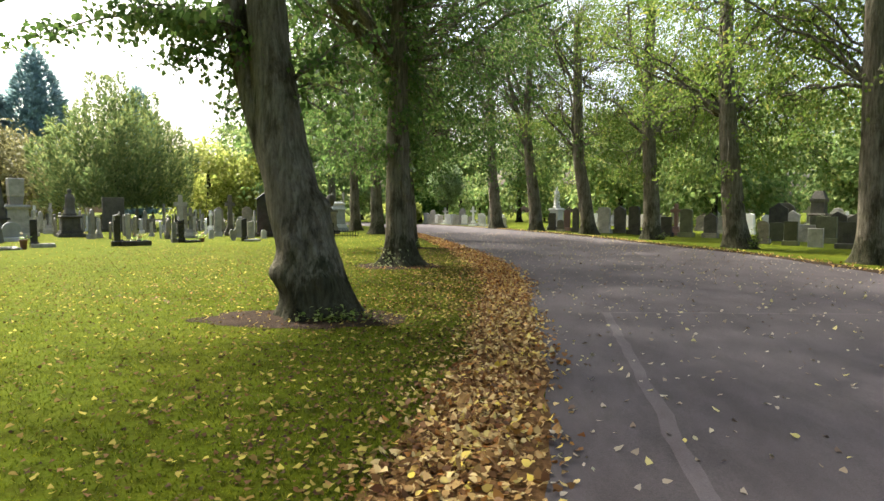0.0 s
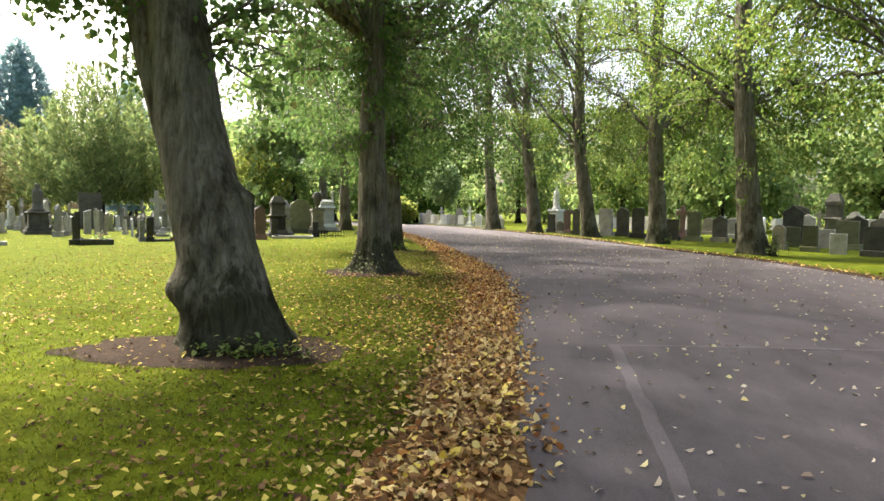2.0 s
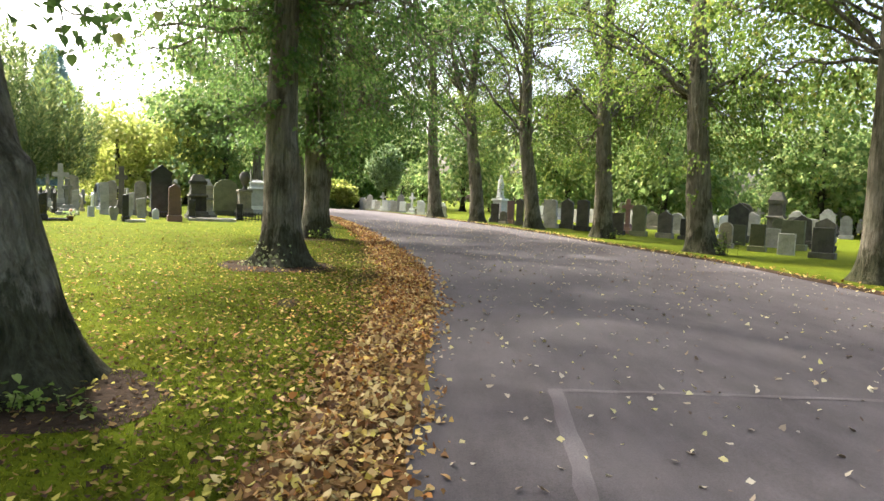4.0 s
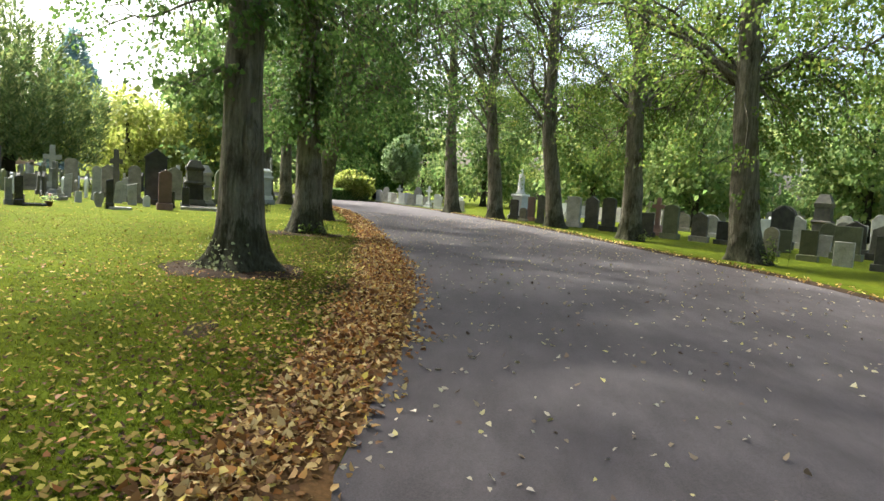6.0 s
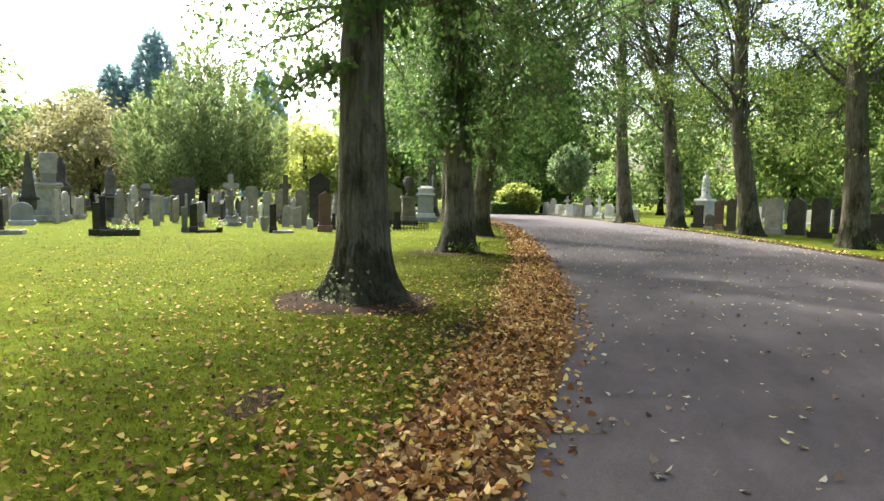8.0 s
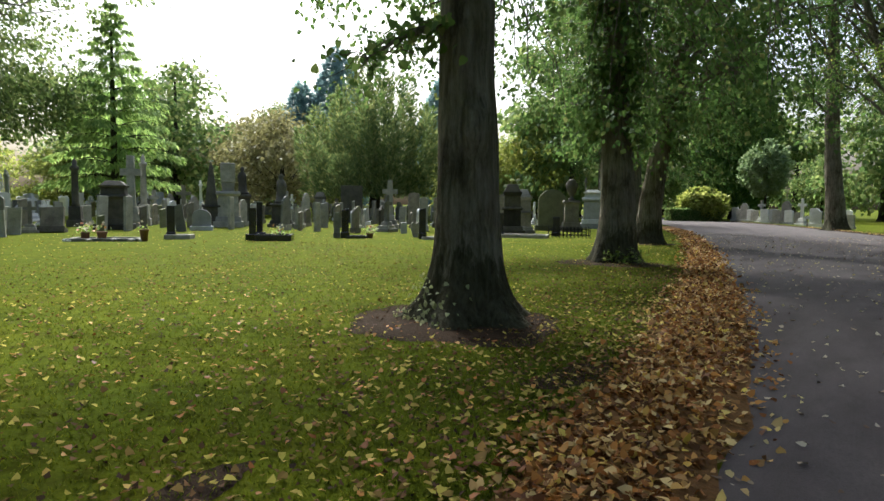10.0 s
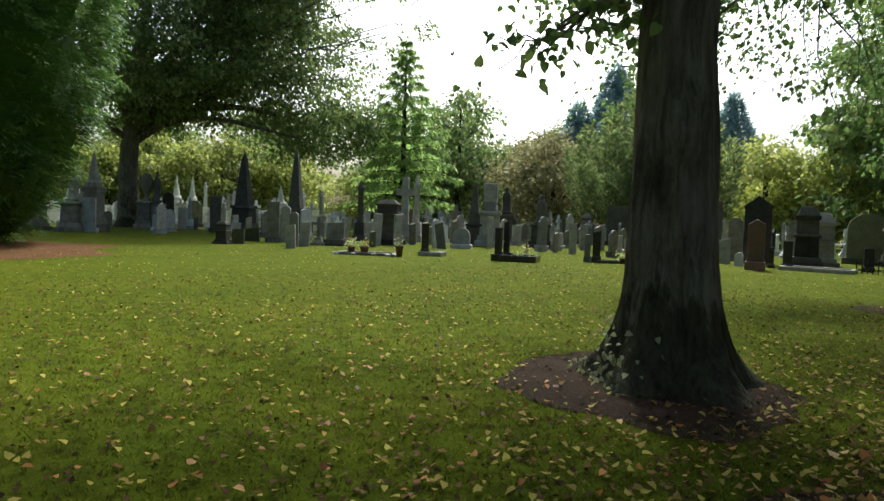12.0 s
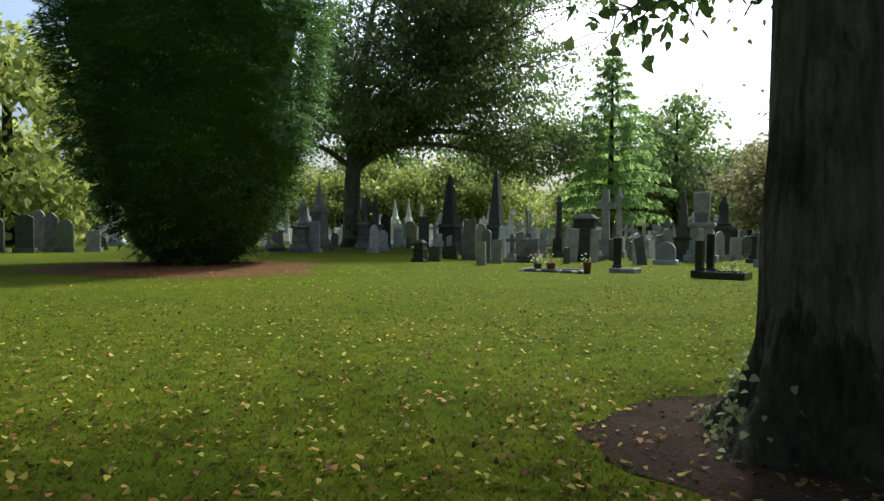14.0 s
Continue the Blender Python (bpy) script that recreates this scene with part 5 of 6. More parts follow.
def kerb_plot(x, y, lx, ly, face, mat, label, hk=0.16, fill=None):
    """A grave bordered by kerb stones."""
    g = empty("grave_kerb", x, y, 0, face)
    tagged(g, label=label, category="grave kerb")
    for cx, cy, sx, sy in ((0, -ly / 2, lx, 0.13), (0, ly / 2, lx, 0.13), (-lx / 2 + 0.065, 0, 0.13, ly - 0.13), (lx / 2 - 0.065, 0, 0.13, ly - 0.13)):
        bm = bmesh.new()
        box(bm, cx, cy, -0.03, sx, sy, hk + 0.03, 1, 0.012)
        part("kerb_stone", bm, mat, g)
    bm = bmesh.new()
    box(bm, 0, 0, -0.02, lx - 0.26, ly - 0.13, hk * 0.55 + 0.02)
    part("bed", bm, fill or SOIL, g)
    return g


def planter(x, y, r, h, mat, label, flowers=40, seed=0):
    g = empty("flower_pot", x, y, 0.0)
    tagged(g, label=label, category="flower pot")
    bm = bmesh.new()
    lathe(bm, [(r * 0.7, 0), (r * 0.95, h * 0.85), (r * 1.08, h * 0.87), (r * 1.08, h), (r * 0.9, h), (r * 0.85, h * 0.9)], sides=14)
    part("pot", bm, mat, g, smooth=True)
    rng = np.random.default_rng(seed)
    pos = np.stack([rng.normal(0, r * 0.8, flowers), rng.normal(0, r * 0.8, flowers), h + rng.uniform(0, 0.28, flowers)], 1)
    tagged(link("flowers", leaves("flowers", pos, rng.normal(0, 1, (flowers, 3)), rng.normal(0, 1, (flowers, 3)) + np.array([[0, 0, 1]]), rng.uniform(0.06, 0.12, flowers), HEART), PETAL, g), kind="stuff")
    pos = np.stack([rng.normal(0, r * 0.9, flowers * 2), rng.normal(0, r * 0.9, flowers * 2), h * 0.8 + rng.uniform(0, 0.25, flowers * 2)], 1)
    tagged(link("foliage", leaves("foliage", pos, rng.normal(0, 1, (flowers * 2, 3)), rng.normal(0, 1, (flowers * 2, 3)) + np.array([[0, 0, 1]]), rng.uniform(0.08, 0.14, flowers * 2), SPRAY), FIR, g), kind="stuff")
    return g


# lawn side, front rows beyond the grass
A = 52
monument(-41.6, 13.2, 1.15, 3.5, "statue", SANDSTONE, A)
monument(-43.2, 14.3, 1.0, 4.9, "spire", SANDSTONE, A, 0.55)
headstone(-41.0, 13.9, 1.0, 2.0, "flat", GRANITE, A)
monument(-52.2, 18.2, 1.1, 4.2, "urn", SANDSTONE, A)
monument(-51.9, 18.9, 1.0, 4.4, "statue", SANDSTONE, A, 0.45)
headstone(-54.9, 20.1, 0.95, 2.9, "round", SOOTY, A)
monument(-65.7, 22.3, 0.95, 4.9, "spire", PALE, A)
monument(-64.8, 23.6, 0.9, 4.8, "spire", PALE, A)
headstone(-59.7, 23.0, 1.4, 2.4, "shoulder", SANDSTONE, A)
headstone(-44.9, 21.8, 0.8, 2.5, "flat", SOOTY, A)
monument(-27.9, 18.7, 0.55, 1.0, "cap", SOOTY, A, 0.6)
obelisk(-45.2, 23.8, 1.45, 5.7, SOOTY, A)
headstone(-28.1, 19.4, 0.56, 0.7, "slant", GREENISH, A, 3, base=False)
headstone(-30.7, 20.7, 0.8, 0.68, "slant", GREENISH, A, -4, base=False)
headstone(-30.2, 21.6, 0.62, 2.0, "flat", SANDSTONE, A)
headstone(-29.9, 22.1, 0.45, 1.8, "round", GRANITE, A, 2, base=False)
headstone(-24.5, 20.7, 0.40, 0.98, "slant", GRANITE, A, -2, base=False)
headstone(-26.1, 21.8, 0.46, 1.1, "slant", GRANITE, A, 4, base=False)
headstone(-26.6, 21.5, 0.40, 1.5, "round", GRANITE, A, 0, base=False)
obelisk(-37.5, 25.1, 1.1, 5.4, SOOTY, A)
stone_cross(-27.3, 22.9, 0.55, 1.3, GRANITE, A)
headstone(-27.0, 23.6, 0.85, 1.1, "slant", SANDSTONE, A, 0, -14, thick=0.3)
pillar(-32.8, 27.4, 0.42, 3.5, SOOTY, A)
monument(-28.5, 27.1, 1.25, 2.3, "cap", SOOTY, A, 0.72)
stone_cross(-30.7, 29.2, 1.0, 3.7, GRANITE, A)
pillar(-31.9, 30.6, 0.4, 3.9, GRANITE, A)
headstone(-19.7, 24.35, 0.27, 1.2, "flat", BLACK, A, thick=0.1)
kerb_plot(-19.4, 24.5, 0.9, 0.6, 42, GRANITE, "low granite kerb round a narrow grave")
headstone(-24.4, 27.9, 0.42, 1.25, "slant", GRANITE, A, -8, base=False)
headstone(-24.9, 29.3, 0.85, 1.0, "round", PALE, A, thick=0.3)
obelisk(-28.0, 32.1, 0.95, 3.5, SOOTY, A)
monument(-27.5, 32.8, 1.2, 3.5, "block", GRANITE, A, 0.55)
monument(-30.6, 36.2, 1.0, 3.5, "statue", SOOTY, A, 0.52)
headstone(-40.2, -2.6, 1.2, 2.2, "arch", GREENISH, 70)
headstone(-41.3, -0.8, 1.1, 2.0, "shoulder", GREENISH, 70)
headstone(-41.9, -1.8, 0.9, 2.4, "gable", SANDSTONE, 70)
headstone(-42.4, 0.4, 0.95, 1.3, "flat", GRANITE, 70)
headstone(-40.6, -4.2, 0.9, 2.0, "round", GREENISH, 70)
headstone(-43.6, -3.2, 1.0, 2.6, "round", SANDSTONE, 70)
obelisk(-71.5, -15.0, 1.3, 7.4, PALE, 70)
obelisk(-76.0, -20.0, 1.2, 7.0, PALE, 70)

# black plot with twin tablets
kerb_plot(-16.25, 26.2, 1.25, 0.9, 41, BLACK, "polished black granite kerb set round a grave", 0.22)
headstone(-16.72, 25.6, 0.26, 1.15, "flat", BLACK, 41 + 90, thick=0.22)
headstone(-17.05, 26.2, 0.22, 1.36, "flat", BLACK, 41 + 90, thick=0.2)
planter(-16.1, 26.3, 0.13, 0.25, BLACK, "black pot of yellow and white flowers", 34, 1)

# low plot with planters and pale stones
kerb_plot(-20.1, 22.2, 2.2, 1.0, 47, GRANITE, "low pale stone kerb round a planted grave", 0.1)
planter(-20.0, 22.0, 0.17, 0.32, TERRACOTTA, "weathered clay pot on a grave", 8, 2)
planter(-20.5, 21.7, 0.15, 0.3, TERRACOTTA, "clay pot of white flowers on a grave", 24, 3)
planter(-19.0, 22.9, 0.15, 0.4, TERRACOTTA, "tall clay pot on a grave", 5, 4)
rng = np.random.default_rng(5)
for i in range(16):
    bm = bmesh.new()
    r = rng.uniform(0.06, 0.14)
    bmesh.ops.create_icosphere(bm, subdivisions=1, radius=r)
    for v in bm.verts:
        v.co.z = v.co.z * 0.6 + r * 0.3
        v.co.x *= 1.4
    u, v2 = rng.uniform(-1.1, 1.2), rng.uniform(-0.55, -0.3)
    st = tagged(part("edging_stone", bm, PALE if i % 3 else GRANITE), label="pale rough edging stone on a grave", category="stone", group="edging stones of the planted grave")
    st.matrix_world = pose(-20.1 + u * 0.68 + 0.73 * -v2, 22.2 + u * 0.73 - 0.68 * -v2, 0.0, 0, 0, i * 40)

# pale tomb with corner pinnacles
pt = monument(-12.6, 47.5, 1.15, 2.3, "cap", PALE, 20, 0.8, "pale marble pedestal tomb with slim corner pinnacles")
for px, py in ((-0.42, -0.36), (0.42, -0.36), (0.42, 0.36), (-0.42, 0.36)):
    bm = bmesh.new()
    lathe(bm, [(0.07, 1.84), (0.05, 1.9), (0.045, 2.7), (0.085, 2.76), (0.06, 2.9), (0.01, 3.05)], px, py, 8)
    part("pinnacle", bm, GRANITE, pt)

# rows round the black gabled stone
B = 30
headstone(-14.1, 36.4, 0.98, 2.62, "gable", BLACK, B, thick=0.3)
headstone(-13.3, 34.1, 0.3, 0.5, "round", PALE, B, base=False)
headstone(-11.75, 32.7, 0.52, 1.72, "gable", RED, B, thick=0.2)
headstone(-17.1, 44.4, 0.86, 2.0, "gable", SANDSTONE, B)
headstone(-12.3, 34.5, 0.18, 0.75, "flat", BLACK, B)
headstone(-11.7, 34.5, 0.3, 1.0, "flat", BLACK, B)
monument(-12.4, 36.9, 0.9, 2.3, "cap", SOOTY, B, 0.55)
monument(-12.7, 38.5, 0.95, 2.1, "cap", GRANITE, B, 0.5)
stone_cross(-17.0, 44.6, 0.4, 2.1, PALE, B)
headstone(-15.4, 35.4, 0.38, 1.05, "round", GRANITE, B, 5, base=False)
headstone(-14.3, 34.7, 0.38, 1.0, "slant", GRANITE, B, -2, base=False)
headstone(-15.6, 37.2, 0.58, 1.85, "round", SANDSTONE, B)
headstone(-19.1, 40.7, 0.62, 1.85, "gable", SANDSTONE, B)
stone_cross(-19.8, 42.3, 0.5, 1.85, GRANITE, B)
headstone(-12.9, 42.4, 1.5, 2.2, "round", GREENISH, B, thick=0.25)
monument(-11.6, 41.9, 0.8, 2.7, "urn", SANDSTONE, B, 0.6)
headstone(-10.1, 36.7, 0.3, 0.85, "flat", BLACK, B)
kerb_plot(-10.7, 34.6, 2.2, 0.9, 20, GRANITE, "mossy stone kerb along the front graves", 0.14)
headstone(-15.6, 29.15, 0.28, 1.15, "slant", BLACK, 45, thick=0.12)
headstone(-15.9, 29.0, 0.22, 1.0, "flat", GRANITE, 45)
kerb_plot(-15.2, 29.4, 0.8, 0.5, 42, BLACK, "low black kerb of a narrow grave", 0.1)
planter(-14.8, 29.7, 0.14, 0.2, TERRACOTTA, "clay pot with mixed flowers", 30, 6)
headstone(-13.0, 30.7, 0.26, 1.2, "slant", BLACK, 45, thick=0.1)
kerb_plot(-12.7, 30.9, 0.8, 0.5, 42, GRANITE, "low grey kerb of a narrow grave", 0.1)
headstone(-14.0, 31.6, 0.4, 0.62, "heart", GRANITE, 45, base=False)
headstone(-16.3, 33.8, 0.28, 0.5, "flat", PALE, 45, base=False)
headstone(-17.2, 36.6, 0.4, 1.7, "round", GRANITE, B)
stone_cross(-17.1, 38.1, 0.6, 2.6, SOOTY, B)
headstone(-16.0, 37.1, 0.34, 1.25, "slant", GRANITE, B, base=False)
headstone(-19.5, 37.8, 0.36, 1.25, "slant", GRANITE, B, 2, base=False)
headstone(-23.8, 44.6, 0.75, 2.1, "arch", SANDSTONE, B)
stone_cross(-20.1, 37.5, 0.8, 2.6, GRANITE, B)
headstone(-25.9, 43.6, 0.9, 1.0, "flat", SANDSTONE, B)
headstone(-29.3, 44.6, 1.5, 2.6, "flat", SOOTY, 38, thick=0.4)
headstone(-23.5, 36.0, 0.4, 1.4, "slant", GRANITE, 60, base=False)
headstone(-23.2, 36.7, 0.4, 1.4, "round", GRANITE, 60, base=False)
headstone(-23.8, 37.5, 0.42, 1.4, "slant", GRANITE, 60, base=False)
monument(-34.4, 46.6, 0.9, 2.2, "cap", SANDSTONE, 38)
monument(-25.8, 35.0, 1.1, 2.9, "statue", SOOTY, 45, 0.45)
stone_cross(-39.0, 37.8, 1.0, 2.5, SANDSTONE, 45)


def iron_rail(x, y, lx, ly, face):
    g = empty("grave_railing", x, y, 0, face)
    tagged(g, label="low black iron railing enclosing a grave", category="railing")
    for z in (0.1, 0.33):
        for cy in (-ly / 2, ly / 2):
            bm = bmesh.new()
            box(bm, 0, cy, z, lx, 0.03, 0.025)
            part("rail", bm, IRON, g)
    first = None
    for cy in (-ly / 2, ly / 2):
        for i in range(12):
            if first is None:
                bm = bmesh.new()
                lathe(bm, [(0.014, 0), (0.014, 0.38), (0.024, 0.40), (0.004, 0.46)], sides=6)
                first = part("bar", bm, IRON, g)
                ob = first
            else:
                ob = new("bar", first.data)
                ob.parent = g
            ob.matrix_basis = pose(-lx / 2 + i * lx / 11, cy, 0)


iron_rail(-9.2, 36.0, 1.7, 0.9, 25)

# across the drive, front row behind the limes
C = -40
headstone(8.5, 45.5, 0.86, 1.95, "gable", SOOTY, C, thick=0.2)
headstone(7.4, 45.4, 0.90, 1.85, "arch", GRANITE, C, thick=0.2)
headstone(8.95, 42.6, 0.78, 1.9, "arch", SOOTY, C, thick=0.22)
headstone(10.3, 39.5, 0.70, 1.22, "flat", SOOTY, C)
stone_cross(11.4, 41.6, 0.75, 2.05, RED, C)
headstone(11.3, 38.8, 0.75, 1.7, "arch", GREENISH, C, thick=0.2)
headstone(12.4, 37.8, 0.75, 1.46, "gable", SANDSTONE, C, thick=0.18)
headstone(13.3, 36.8, 0.86, 1.08, "flat", SOOTY, C)
headstone(14.5, 33.9, 0.82, 0.96, "flat", GREENISH, C, base=False)
headstone(18.2, 41.9, 1.23, 2.1, "round", SOOTY, C, thick=0.25)
headstone(17.1, 38.1, 0.78, 1.6, "gable", GRANITE, C)
headstone(15.6, 33.0, 0.86, 0.88, "flat", GRANITE, C, 2, base=False)
headstone(18.0, 36.9, 0.74, 1.35, "round", GREENISH, C)
headstone(16.0, 31.7, 0.90, 1.3, "flat", GREENISH, C, thick=0.25)
monument(20.4, 42.2, 0.95, 2.85, "cap", SOOTY, C)
monument(4.5, 52.0, 0.95, 3.6, "statue", PALE, C, 0.5)
headstone(4.6, 49.0, 0.57, 0.9, "round", SANDSTONE, C)
headstone(4.1, 51.3, 0.66, 1.4, "flat", SOOTY, C)
headstone(5.6, 47.5, 0.53, 1.85, "gable", SOOTY, C)
headstone(5.2, 50.3, 0.57, 1.65, "flat", RED, C)
headstone(14.6, 26.9, 0.70, 1.12, "flat", SOOTY, C, thick=0.22)
headstone(13.8, 27.9, 0.59, 0.82, "flat", GRANITE, C, base=False)
headstone(13.4, 29.4, 0.56, 1.1, "flat", GREENISH, C)
headstone(12.8, 31.0, 0.54, 1.1, "round", SANDSTONE, C)
headstone(15.6, 24.6, 0.66, 0.8, "flat", SOOTY, C)
headstone(15.2, 44.2, 0.82, 1.3, "round", GRANITE, C)

# small stake at the bend
st = empty("marker_stake", -2.3, 59.6)
tagged(st, label="thin wooden marker stake at the drive's edge", category="stake")
bm = bmesh.new()
box(bm, 0, 0, 0, 0.06, 0.06, 0.9, 0.9)
part("post", bm, TIMBER, st)
bm = bmesh.new()
box(bm, 0, -0.045, 0.62, 0.3, 0.02, 0.2, 1, 0.005)
part("board", bm, PALE, st)


def clipped_hedge(x, y, lx, ly, h, face, seed):
    rng = np.random.default_rng(seed)
    g = empty("hedge", x, y, 0, face)
    tagged(g, label="low clipped green hedge at the bend", category="hedge")
    bm = bmesh.new()
    box(bm, 0, 0, 0, lx * 0.94, ly * 0.9, h * 0.93)
    part("inner_foliage", bm, CYPRESS, g)
    n = 6000
    pos = rng.uniform(-0.5, 0.5, (n, 3)) * np.array([[lx, ly, h]])
    k = rng.integers(0, 3, n)
    pos[k == 0, 1] = np.sign(pos[k == 0, 1]) * ly * 0.47
    pos[k == 1, 2] = h * 0.47
    pos[k == 2, 0] = np.sign(pos[k == 2, 0]) * lx * 0.48
    pos[:, 2] += h / 2
    link("crown", leaves("crown", pos, rng.normal(0, 1, (n, 3)), rng.normal(0, 1, (n, 3)), rng.uniform(0.1, 0.22, n)), FAR_GREEN, g)


clipped_hedge(-12.6, 73.0, 5.0, 1.2, 1.15, 40, 81)

# ---- the many stones further back ----
patterns = []
for w, h, shape, mat in ((0.7, 1.2, "round", SANDSTONE), (0.8, 1.5, "gable", SOOTY), (0.75, 1.0, "flat", GRANITE), (0.8, 1.7, "shoulder", GRANITE), (0.7, 1.3, "arch", PALE), (0.6, 1.1, "round", GREENISH), (0.65, 1.4, "flat", RED)):
    patterns.append(headstone(0, 0, w, h, shape, mat, 0))
SLIM = []
for w, h, shape, mat in ((0.42, 1.35, "flat", GRANITE), (0.4, 1.2, "slant", SANDSTONE), (0.45, 1.0, "round", PALE), (0.38, 0.9, "slant", GREENISH)):
    SLIM.append(headstone(0, 0, w, h, shape, mat, 0, base=False, thick=0.11))
patterns.append(stone_cross(0, 0, 0.7, 1.9, GRANITE, 0))
patterns.append(stone_cross(0, 0, 0.65, 1.7, PALE, 0))
patterns.append(monument(0, 0, 0.8, 2.4, "urn", SANDSTONE, 0))
patterns.append(monument(0, 0, 0.8, 2.8, "spire", PALE, 0))
patterns.append(monument(0, 0, 0.85, 2.0, "cap", GRANITE, 0))
patterns.append(obelisk(0, 0, 0.9, 3.4, GRANITE, 0))
patterns += SLIM
patterns.append(pillar(0, 0, 0.3, 2.6, PALE, 0))
WEIGHTS = np.array([4, 3, 4, 3, 4.5, 2, 1, 2, 2.5, 1.2, 1.6, 1.2, 0.8, 4, 3, 3, 2, 1.5])
taken = [tuple(o.matrix_world.translation)[:2] for o in scene.objects if o.parent is None and o.type == 'EMPTY']
used = set()
rng = np.random.default_rng(90)


def lawn_free(x, y):
    """Inside the grave field on the lawn's far side."""
    if y < 22:
        lim = -34 - (22 - y) * 0.45
    elif y < 32:
        lim = -25.0
    else:
        lim = min(-13.5, left_x(y) - 9)
    return x < lim and math.hypot(x + 26.8, y - 9.1) > 8.5


FAR_STONES = {}


def add_far(p, m):
    """Adds one stone of a pattern to the joined stones of the distance."""
    for c in p.children:
        mat = c.data.materials[0]
        verts, faces = FAR_STONES.setdefault(mat.name, ([], []))
        k = len(verts)
        mm = m @ c.matrix_basis
        verts.extend(tuple(mm @ v.co) for v in c.data.vertices)
        faces.extend([k + i for i in f.vertices] for f in c.data.polygons)


def plant(n, xr, yr, ok, face, gap, kinds=range(13), far=False, grow=1.0):
    k = tries = 0
    while k < n and tries < 6000:
        tries += 1
        x, y = rng.uniform(*xr), rng.uniform(*yr)
        if not ok(x, y) or any((x - a) ** 2 + (y - b) ** 2 < gap * gap for a, b in taken):
            continue
        taken.append((x, y))
        w = WEIGHTS[list(kinds)]
        i = int(rng.choice(list(kinds), p=w / w.sum()))
        s = rng.uniform(0.85, 1.2) * grow
        m = pose(x, y, 0, rng.normal(0, 1.5), rng.normal(0, 2.0), face + rng.normal(0, 7)) @ Matrix.Diagonal((s * rng.uniform(0.9, 1.15), s, s * rng.uniform(0.85, 1.2), 1))
        p = patterns[i]
        if far:
            add_far(p, m)
        elif i in used:
            keep = p.matrix_basis.copy()
            p.matrix_basis = Matrix.Identity(4)
            copy_thing(p, m)
            p.matrix_basis = keep
        else:
            p.matrix_basis = m
            used.add(i)
        k += 1


plant(30, (-40, -14), (-12, 70), lawn_free, 112, 1.5, (0, 1, 2, 3, 5, 7), grow=0.9)
plant(58, (-80, -34), (-12, 70), lawn_free, 112, 1.6)
plant(52, (-40, -14), (32, 56), lawn_free, 115, 1.2, (0, 1, 2, 3, 5, 7), grow=0.88)
plant(40, (-96, -58), (-8, 46), lawn_free, 105, 1.5, (4, 8, 17, 10), True, 1.3)
plant(26, (-74, -40), (4, 52), lawn_free, 110, 1.4, (4, 8, 17, 6, 1), grow=1.1)
plant(18, (-62, -38), (40, 66), lawn_free, 45, 1.4, (4, 8, 2, 1))
plant(22, (-36, -15), (33, 52), lawn_free, 115, 1.0, (4, 8, 1, 2), grow=0.9)
plant(60, (-40, -15), (20, 54), lawn_free, 112, 0.9, (13, 14, 15, 16))
plant(70, (-60, -28), (18, 62), lawn_free, 112, 1.0, (13, 14, 15, 4, 8, 7), True)
plant(190, (-92, -56), (-4, 50), lawn_free, 100, 1.0, (15, 15, 4, 8, 17), True, 1.4)
plant(60, (9, 40), (26, 70), lambda x, y: x > right_x(y) + 4.5, C, 1.2, (0, 1, 2, 3, 4, 5, 7, 8, 13, 15), True)
plant(84, (8, 48), (14, 78), lambda x, y: x > right_x(y) + 6.0, C, 1.6, (0, 1, 2, 3, 4, 5, 7, 8, 11))
for stone, (verts, faces) in FAR_STONES.items():
    me = bpy.data.meshes.new("far_gravestones")
    me.from_pydata(verts, [], faces)
    tagged(link("far_gravestones", me, bpy.data.materials[stone]), label="%s gravestones crowded in the distance" % STONE_WORDS[stone], category="gravestones", kind="stuff")
# the row along the bend
for i in range(19):
    u = i / 18
    x, y = -9.2 + u * 9.4, 73.0 - u * 13.6
    i2 = (4, 2, 3, 4, 2, 8, 4)[i % 7]
    p = patterns[i2]
    keep = p.matrix_basis.copy()
    p.matrix_basis = Matrix.Identity(4)
    copy_thing(p, pose(x + 0.3 * math.sin(i * 3.1), y + 1.2, 0, 0, 2 * math.sin(i * 5), -30) @ Matrix.Diagonal((1.0, 1, 1.05 + 0.15 * math.sin(i * 1.7), 1)))
    p.matrix_basis = keep

# ---- fallen leaves and grass ----
rng = np.random.default_rng(100)


def scatter(name, x, y, z, size, mat, label, category, tilt=0.35, shape=DRY, fold=0.35, curl=0.3):
    n = len(x)
    a = rng.uniform(0, 2 * np.pi, n)
    along = np.stack([np.cos(a), np.sin(a), rng.normal(0, tilt, n)], 1)
    up = np.stack([rng.normal(0, tilt, n), rng.normal(0, tilt, n), np.where(rng.uniform(0, 1, n) < 0.5, 1.0, -1.0)], 1)
    me = leaves(name, np.stack([x, y, z], 1), along, up, size, shape, fold, curl)
    return tagged(link(name, me, mat), label=label, category=category, kind="stuff")


def strip_leaves(n, y0, y1):
    y = rng.uniform(y0, y1, n)
    u = np.clip(rng.normal(0.52, 0.27, n), -0.35, 1.25)
    x = strip_x(y) + (left_x(y) - strip_x(y)) * u + 0.10 * np.sin(y * 1.9) * np.sin(y * 0.77 + 1)
    return x, y, 0.03 + 0.035 * np.clip(1 - np.abs(u - 0.55) * 1.6, 0, 1) * rng.uniform(0.4, 1.6, n)


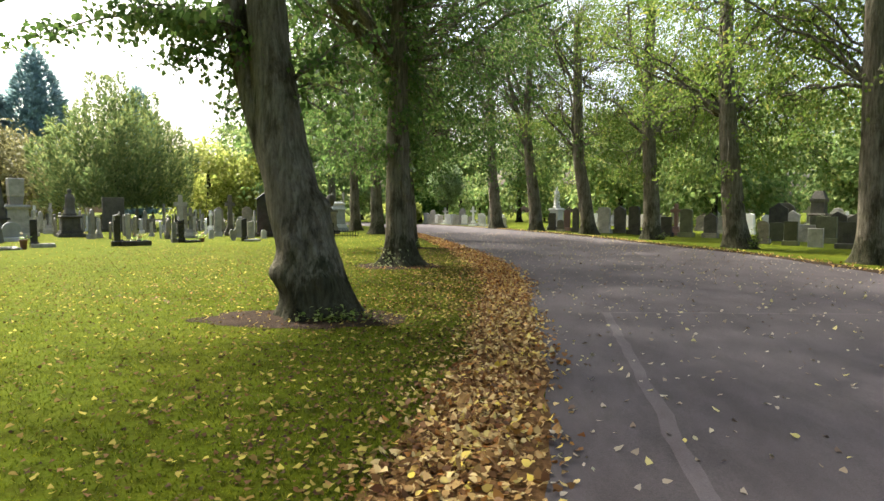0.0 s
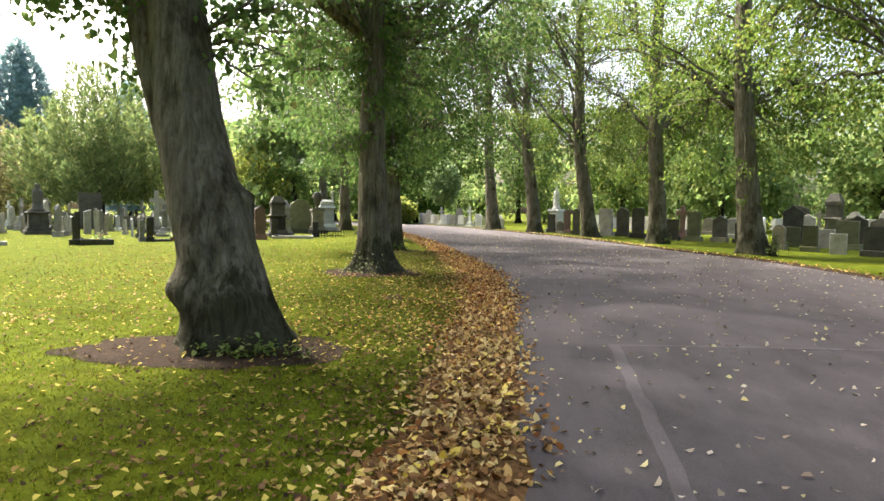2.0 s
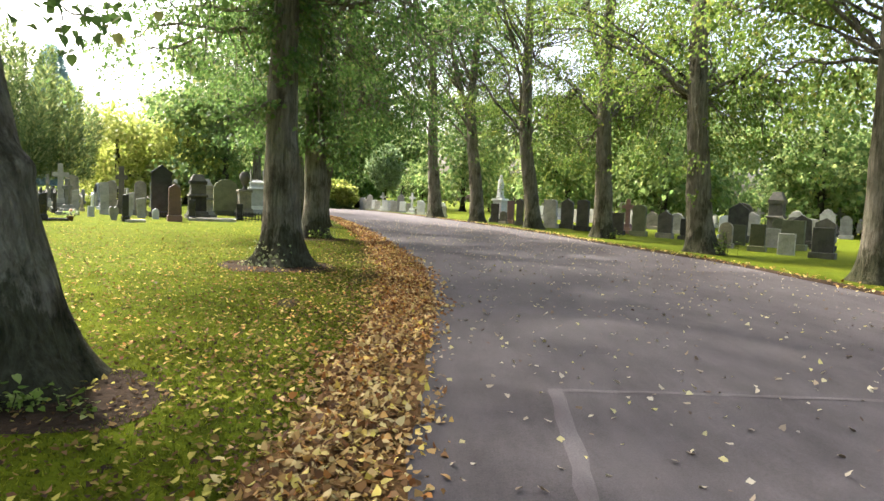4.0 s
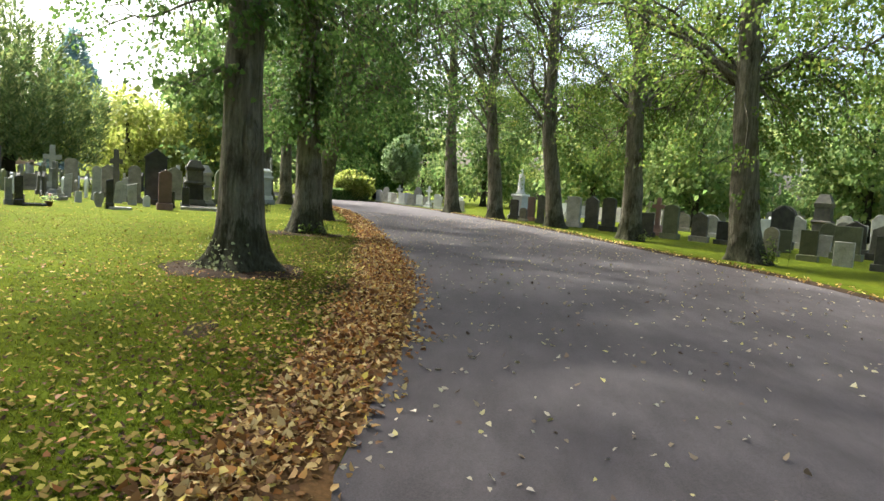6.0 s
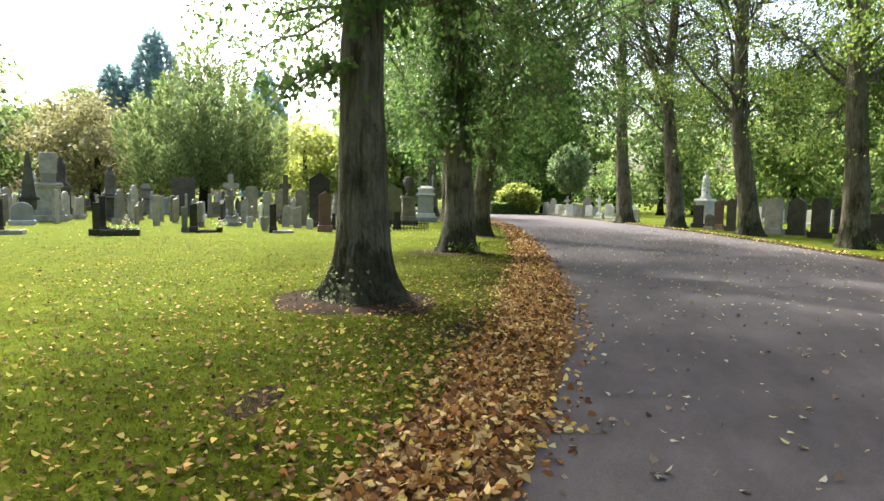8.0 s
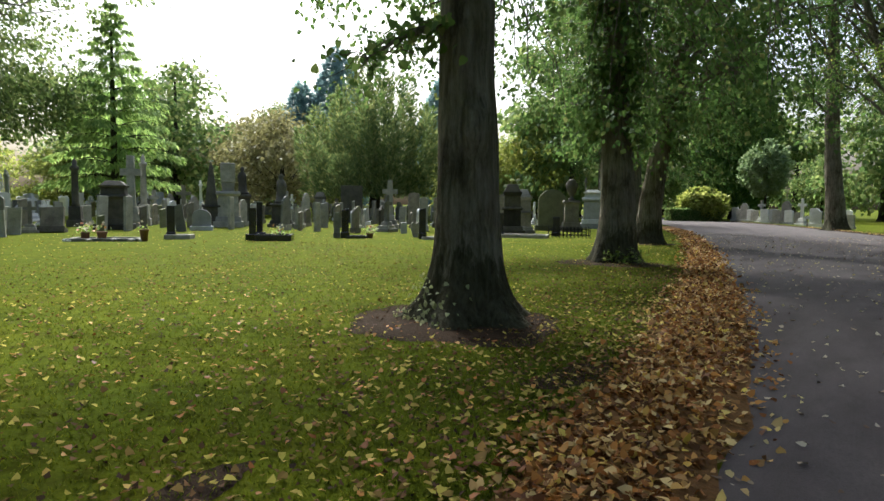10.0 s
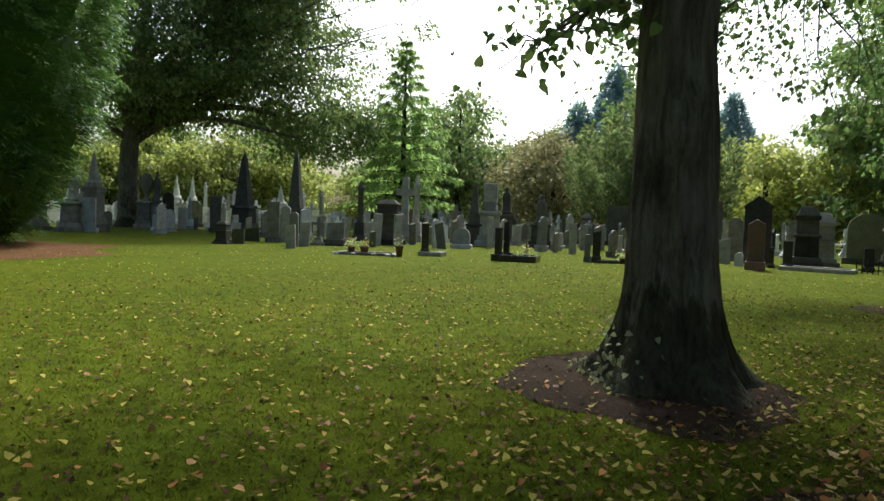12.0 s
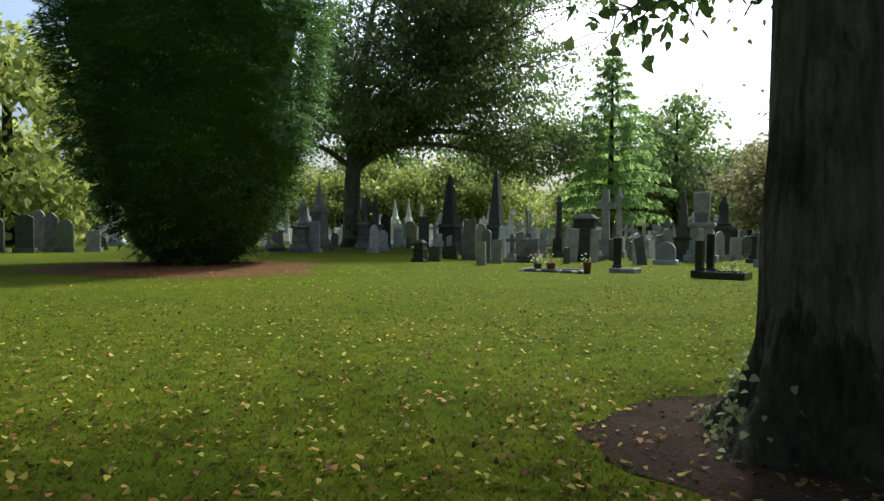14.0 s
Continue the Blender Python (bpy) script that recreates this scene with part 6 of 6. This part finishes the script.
x1, y1, z1 = strip_leaves(17000, 2.0, 22)
x2, y2, z2 = strip_leaves(6000, 22, 48)
x0, y0, z0 = strip_leaves(7000, -14, 2.0)
xs, ys, zs = np.concatenate([x1, x2, x0]), np.concatenate([y1, y2, y0]), np.concatenate([z1, z2, z0])
sizes = np.concatenate([rng.uniform(0.03, 0.075, 17000), rng.uniform(0.055, 0.1, 6000), rng.uniform(0.035, 0.085, 7000)])
# share of rust-brown leaves grows along the drift from y = 8 to 14
rusty = rng.uniform(0, 1, len(ys)) < 0.12 + 0.42 * np.clip((ys - 8.0) / 6.0, 0, 1)
scatter("fallen_leaf_drift", xs[~rusty], ys[~rusty], zs[~rusty], sizes[~rusty], DRY_LEAF, "thick drift of tan and golden fallen leaves", "fallen leaves", 0.45)
scatter("fallen_leaf_drift", xs[rusty], ys[rusty], zs[rusty], sizes[rusty], RUST_LEAF, "rust-brown fallen leaves along the lawn's edge", "fallen leaves", 0.45)


def lawn_points(n, y0, y1, reach, near):
    y = rng.uniform(y0, y1, n)
    d = np.where(rng.uniform(0, 1, n) < near, rng.exponential(1.1, n), rng.uniform(0, reach, n))
    return strip_x(y) - d + 0.1, y


xa, ya = lawn_points(5200, 2.0, 20, 9, 0.5)
xb, yb = lawn_points(5600, 8, 42, 24, 0.12)
xc, yc = lawn_points(1500, -14, 2, 9, 0.4)
xl, yl = np.concatenate([xa, xb, xc]), np.concatenate([ya, yb, yc])
ok = (np.hypot(xl + 26.8, yl - 9.1) > 4) & ((np.hypot(xl + 2.45, yl - 16.8) > 1.3) | (rng.uniform(0, 1, len(xl)) < 0.5))
xl, yl = xl[ok], yl[ok]
scatter("fallen_lawn_leaves", xl, yl, np.full(len(xl), 0.028) + rng.uniform(0, 0.015, len(xl)), rng.uniform(0.028, 0.066, len(xl)), LAWN_LEAF, "scattered pale yellow leaves lying on the grass", "fallen leaves", 0.18)
xf, yf = lawn_points(16000, 1.5, 26, 13, 0.4)
scatter("leaf_fragments", xf, yf, np.full(len(xf), 0.02), rng.uniform(0.018, 0.055, len(xf)), LITTER_BIT, "small brown leaf fragments in the grass", "fallen leaves", 0.3, COARSE)
xo, yo = lawn_points(900, 8.5, 17, 7, 0.45)
scatter("fallen_rust_leaves", xo, yo, 0.026 + rng.uniform(0, 0.015, len(xo)), rng.uniform(0.03, 0.062, len(xo)), RUST_LEAF, "scattered rust-orange leaves lying on the grass", "fallen leaves", 0.2)
n = 4800
yr_ = rng.uniform(-12, 45, n)
ur = rng.uniform(0, 1, n) ** 1.15
xr_ = left_x(yr_) + (right_x(yr_) - left_x(yr_)) * ur
scatter("fallen_road_leaves", xr_, yr_, 0.026 + 0.03 * np.sin(np.pi * ur), rng.uniform(0.024, 0.068, n), ROAD_LEAF, "scattered dry leaves lying on the asphalt", "fallen leaves")
n = 900
yv = rng.uniform(8, 60, n)
scatter("fallen_verge_leaves", right_x(yv) + rng.normal(0.05, 0.22, n), yv, np.full(n, 0.10), rng.uniform(0.06, 0.1, n), DRY_LEAF, "brown leaves gathered along the turf edge", "fallen leaves")


def blades(name, n, h):
    """Short grass near the walk, thinning out with distance."""
    y = rng.uniform(1.5, 34, n)
    d = rng.uniform(0, 1, n) ** 1.6 * 16
    x = strip_x(y) + 0.15 - d
    far = np.clip((y - 14) / 20, 0, 1)
    keep = (np.hypot((x + 2.3) / 1.45, (y - 7.85) / 0.8) > 1) & (np.hypot((x + 2.45) / 1.15, (y - 16.8) / 1.1) > 1) & (rng.uniform(0, 1, n) > far) & (rng.uniform(0, 1, n) > (d / 16) ** 1.5)
    x, y = x[keep], y[keep]
    n = len(x)
    a = rng.uniform(0, 2 * np.pi, n)
    hh = rng.uniform(0.4, 1.2, n) * h
    p = np.stack([x, y, np.zeros(n)], 1)
    s = np.stack([np.cos(a), np.sin(a), np.zeros(n)], 1) * 0.005
    t = p + np.stack([rng.normal(0, 0.6, n) * hh, rng.normal(0, 0.6, n) * hh, hh], 1)
    me = poly_mesh(name, np.stack([p - s, p + s, t], 1), 3)
    tagged(link(name, me, BLADE), label="short mown grass blades of the lawn", category="grass", kind="stuff")


blades("grass_blades", 340000, 0.028)
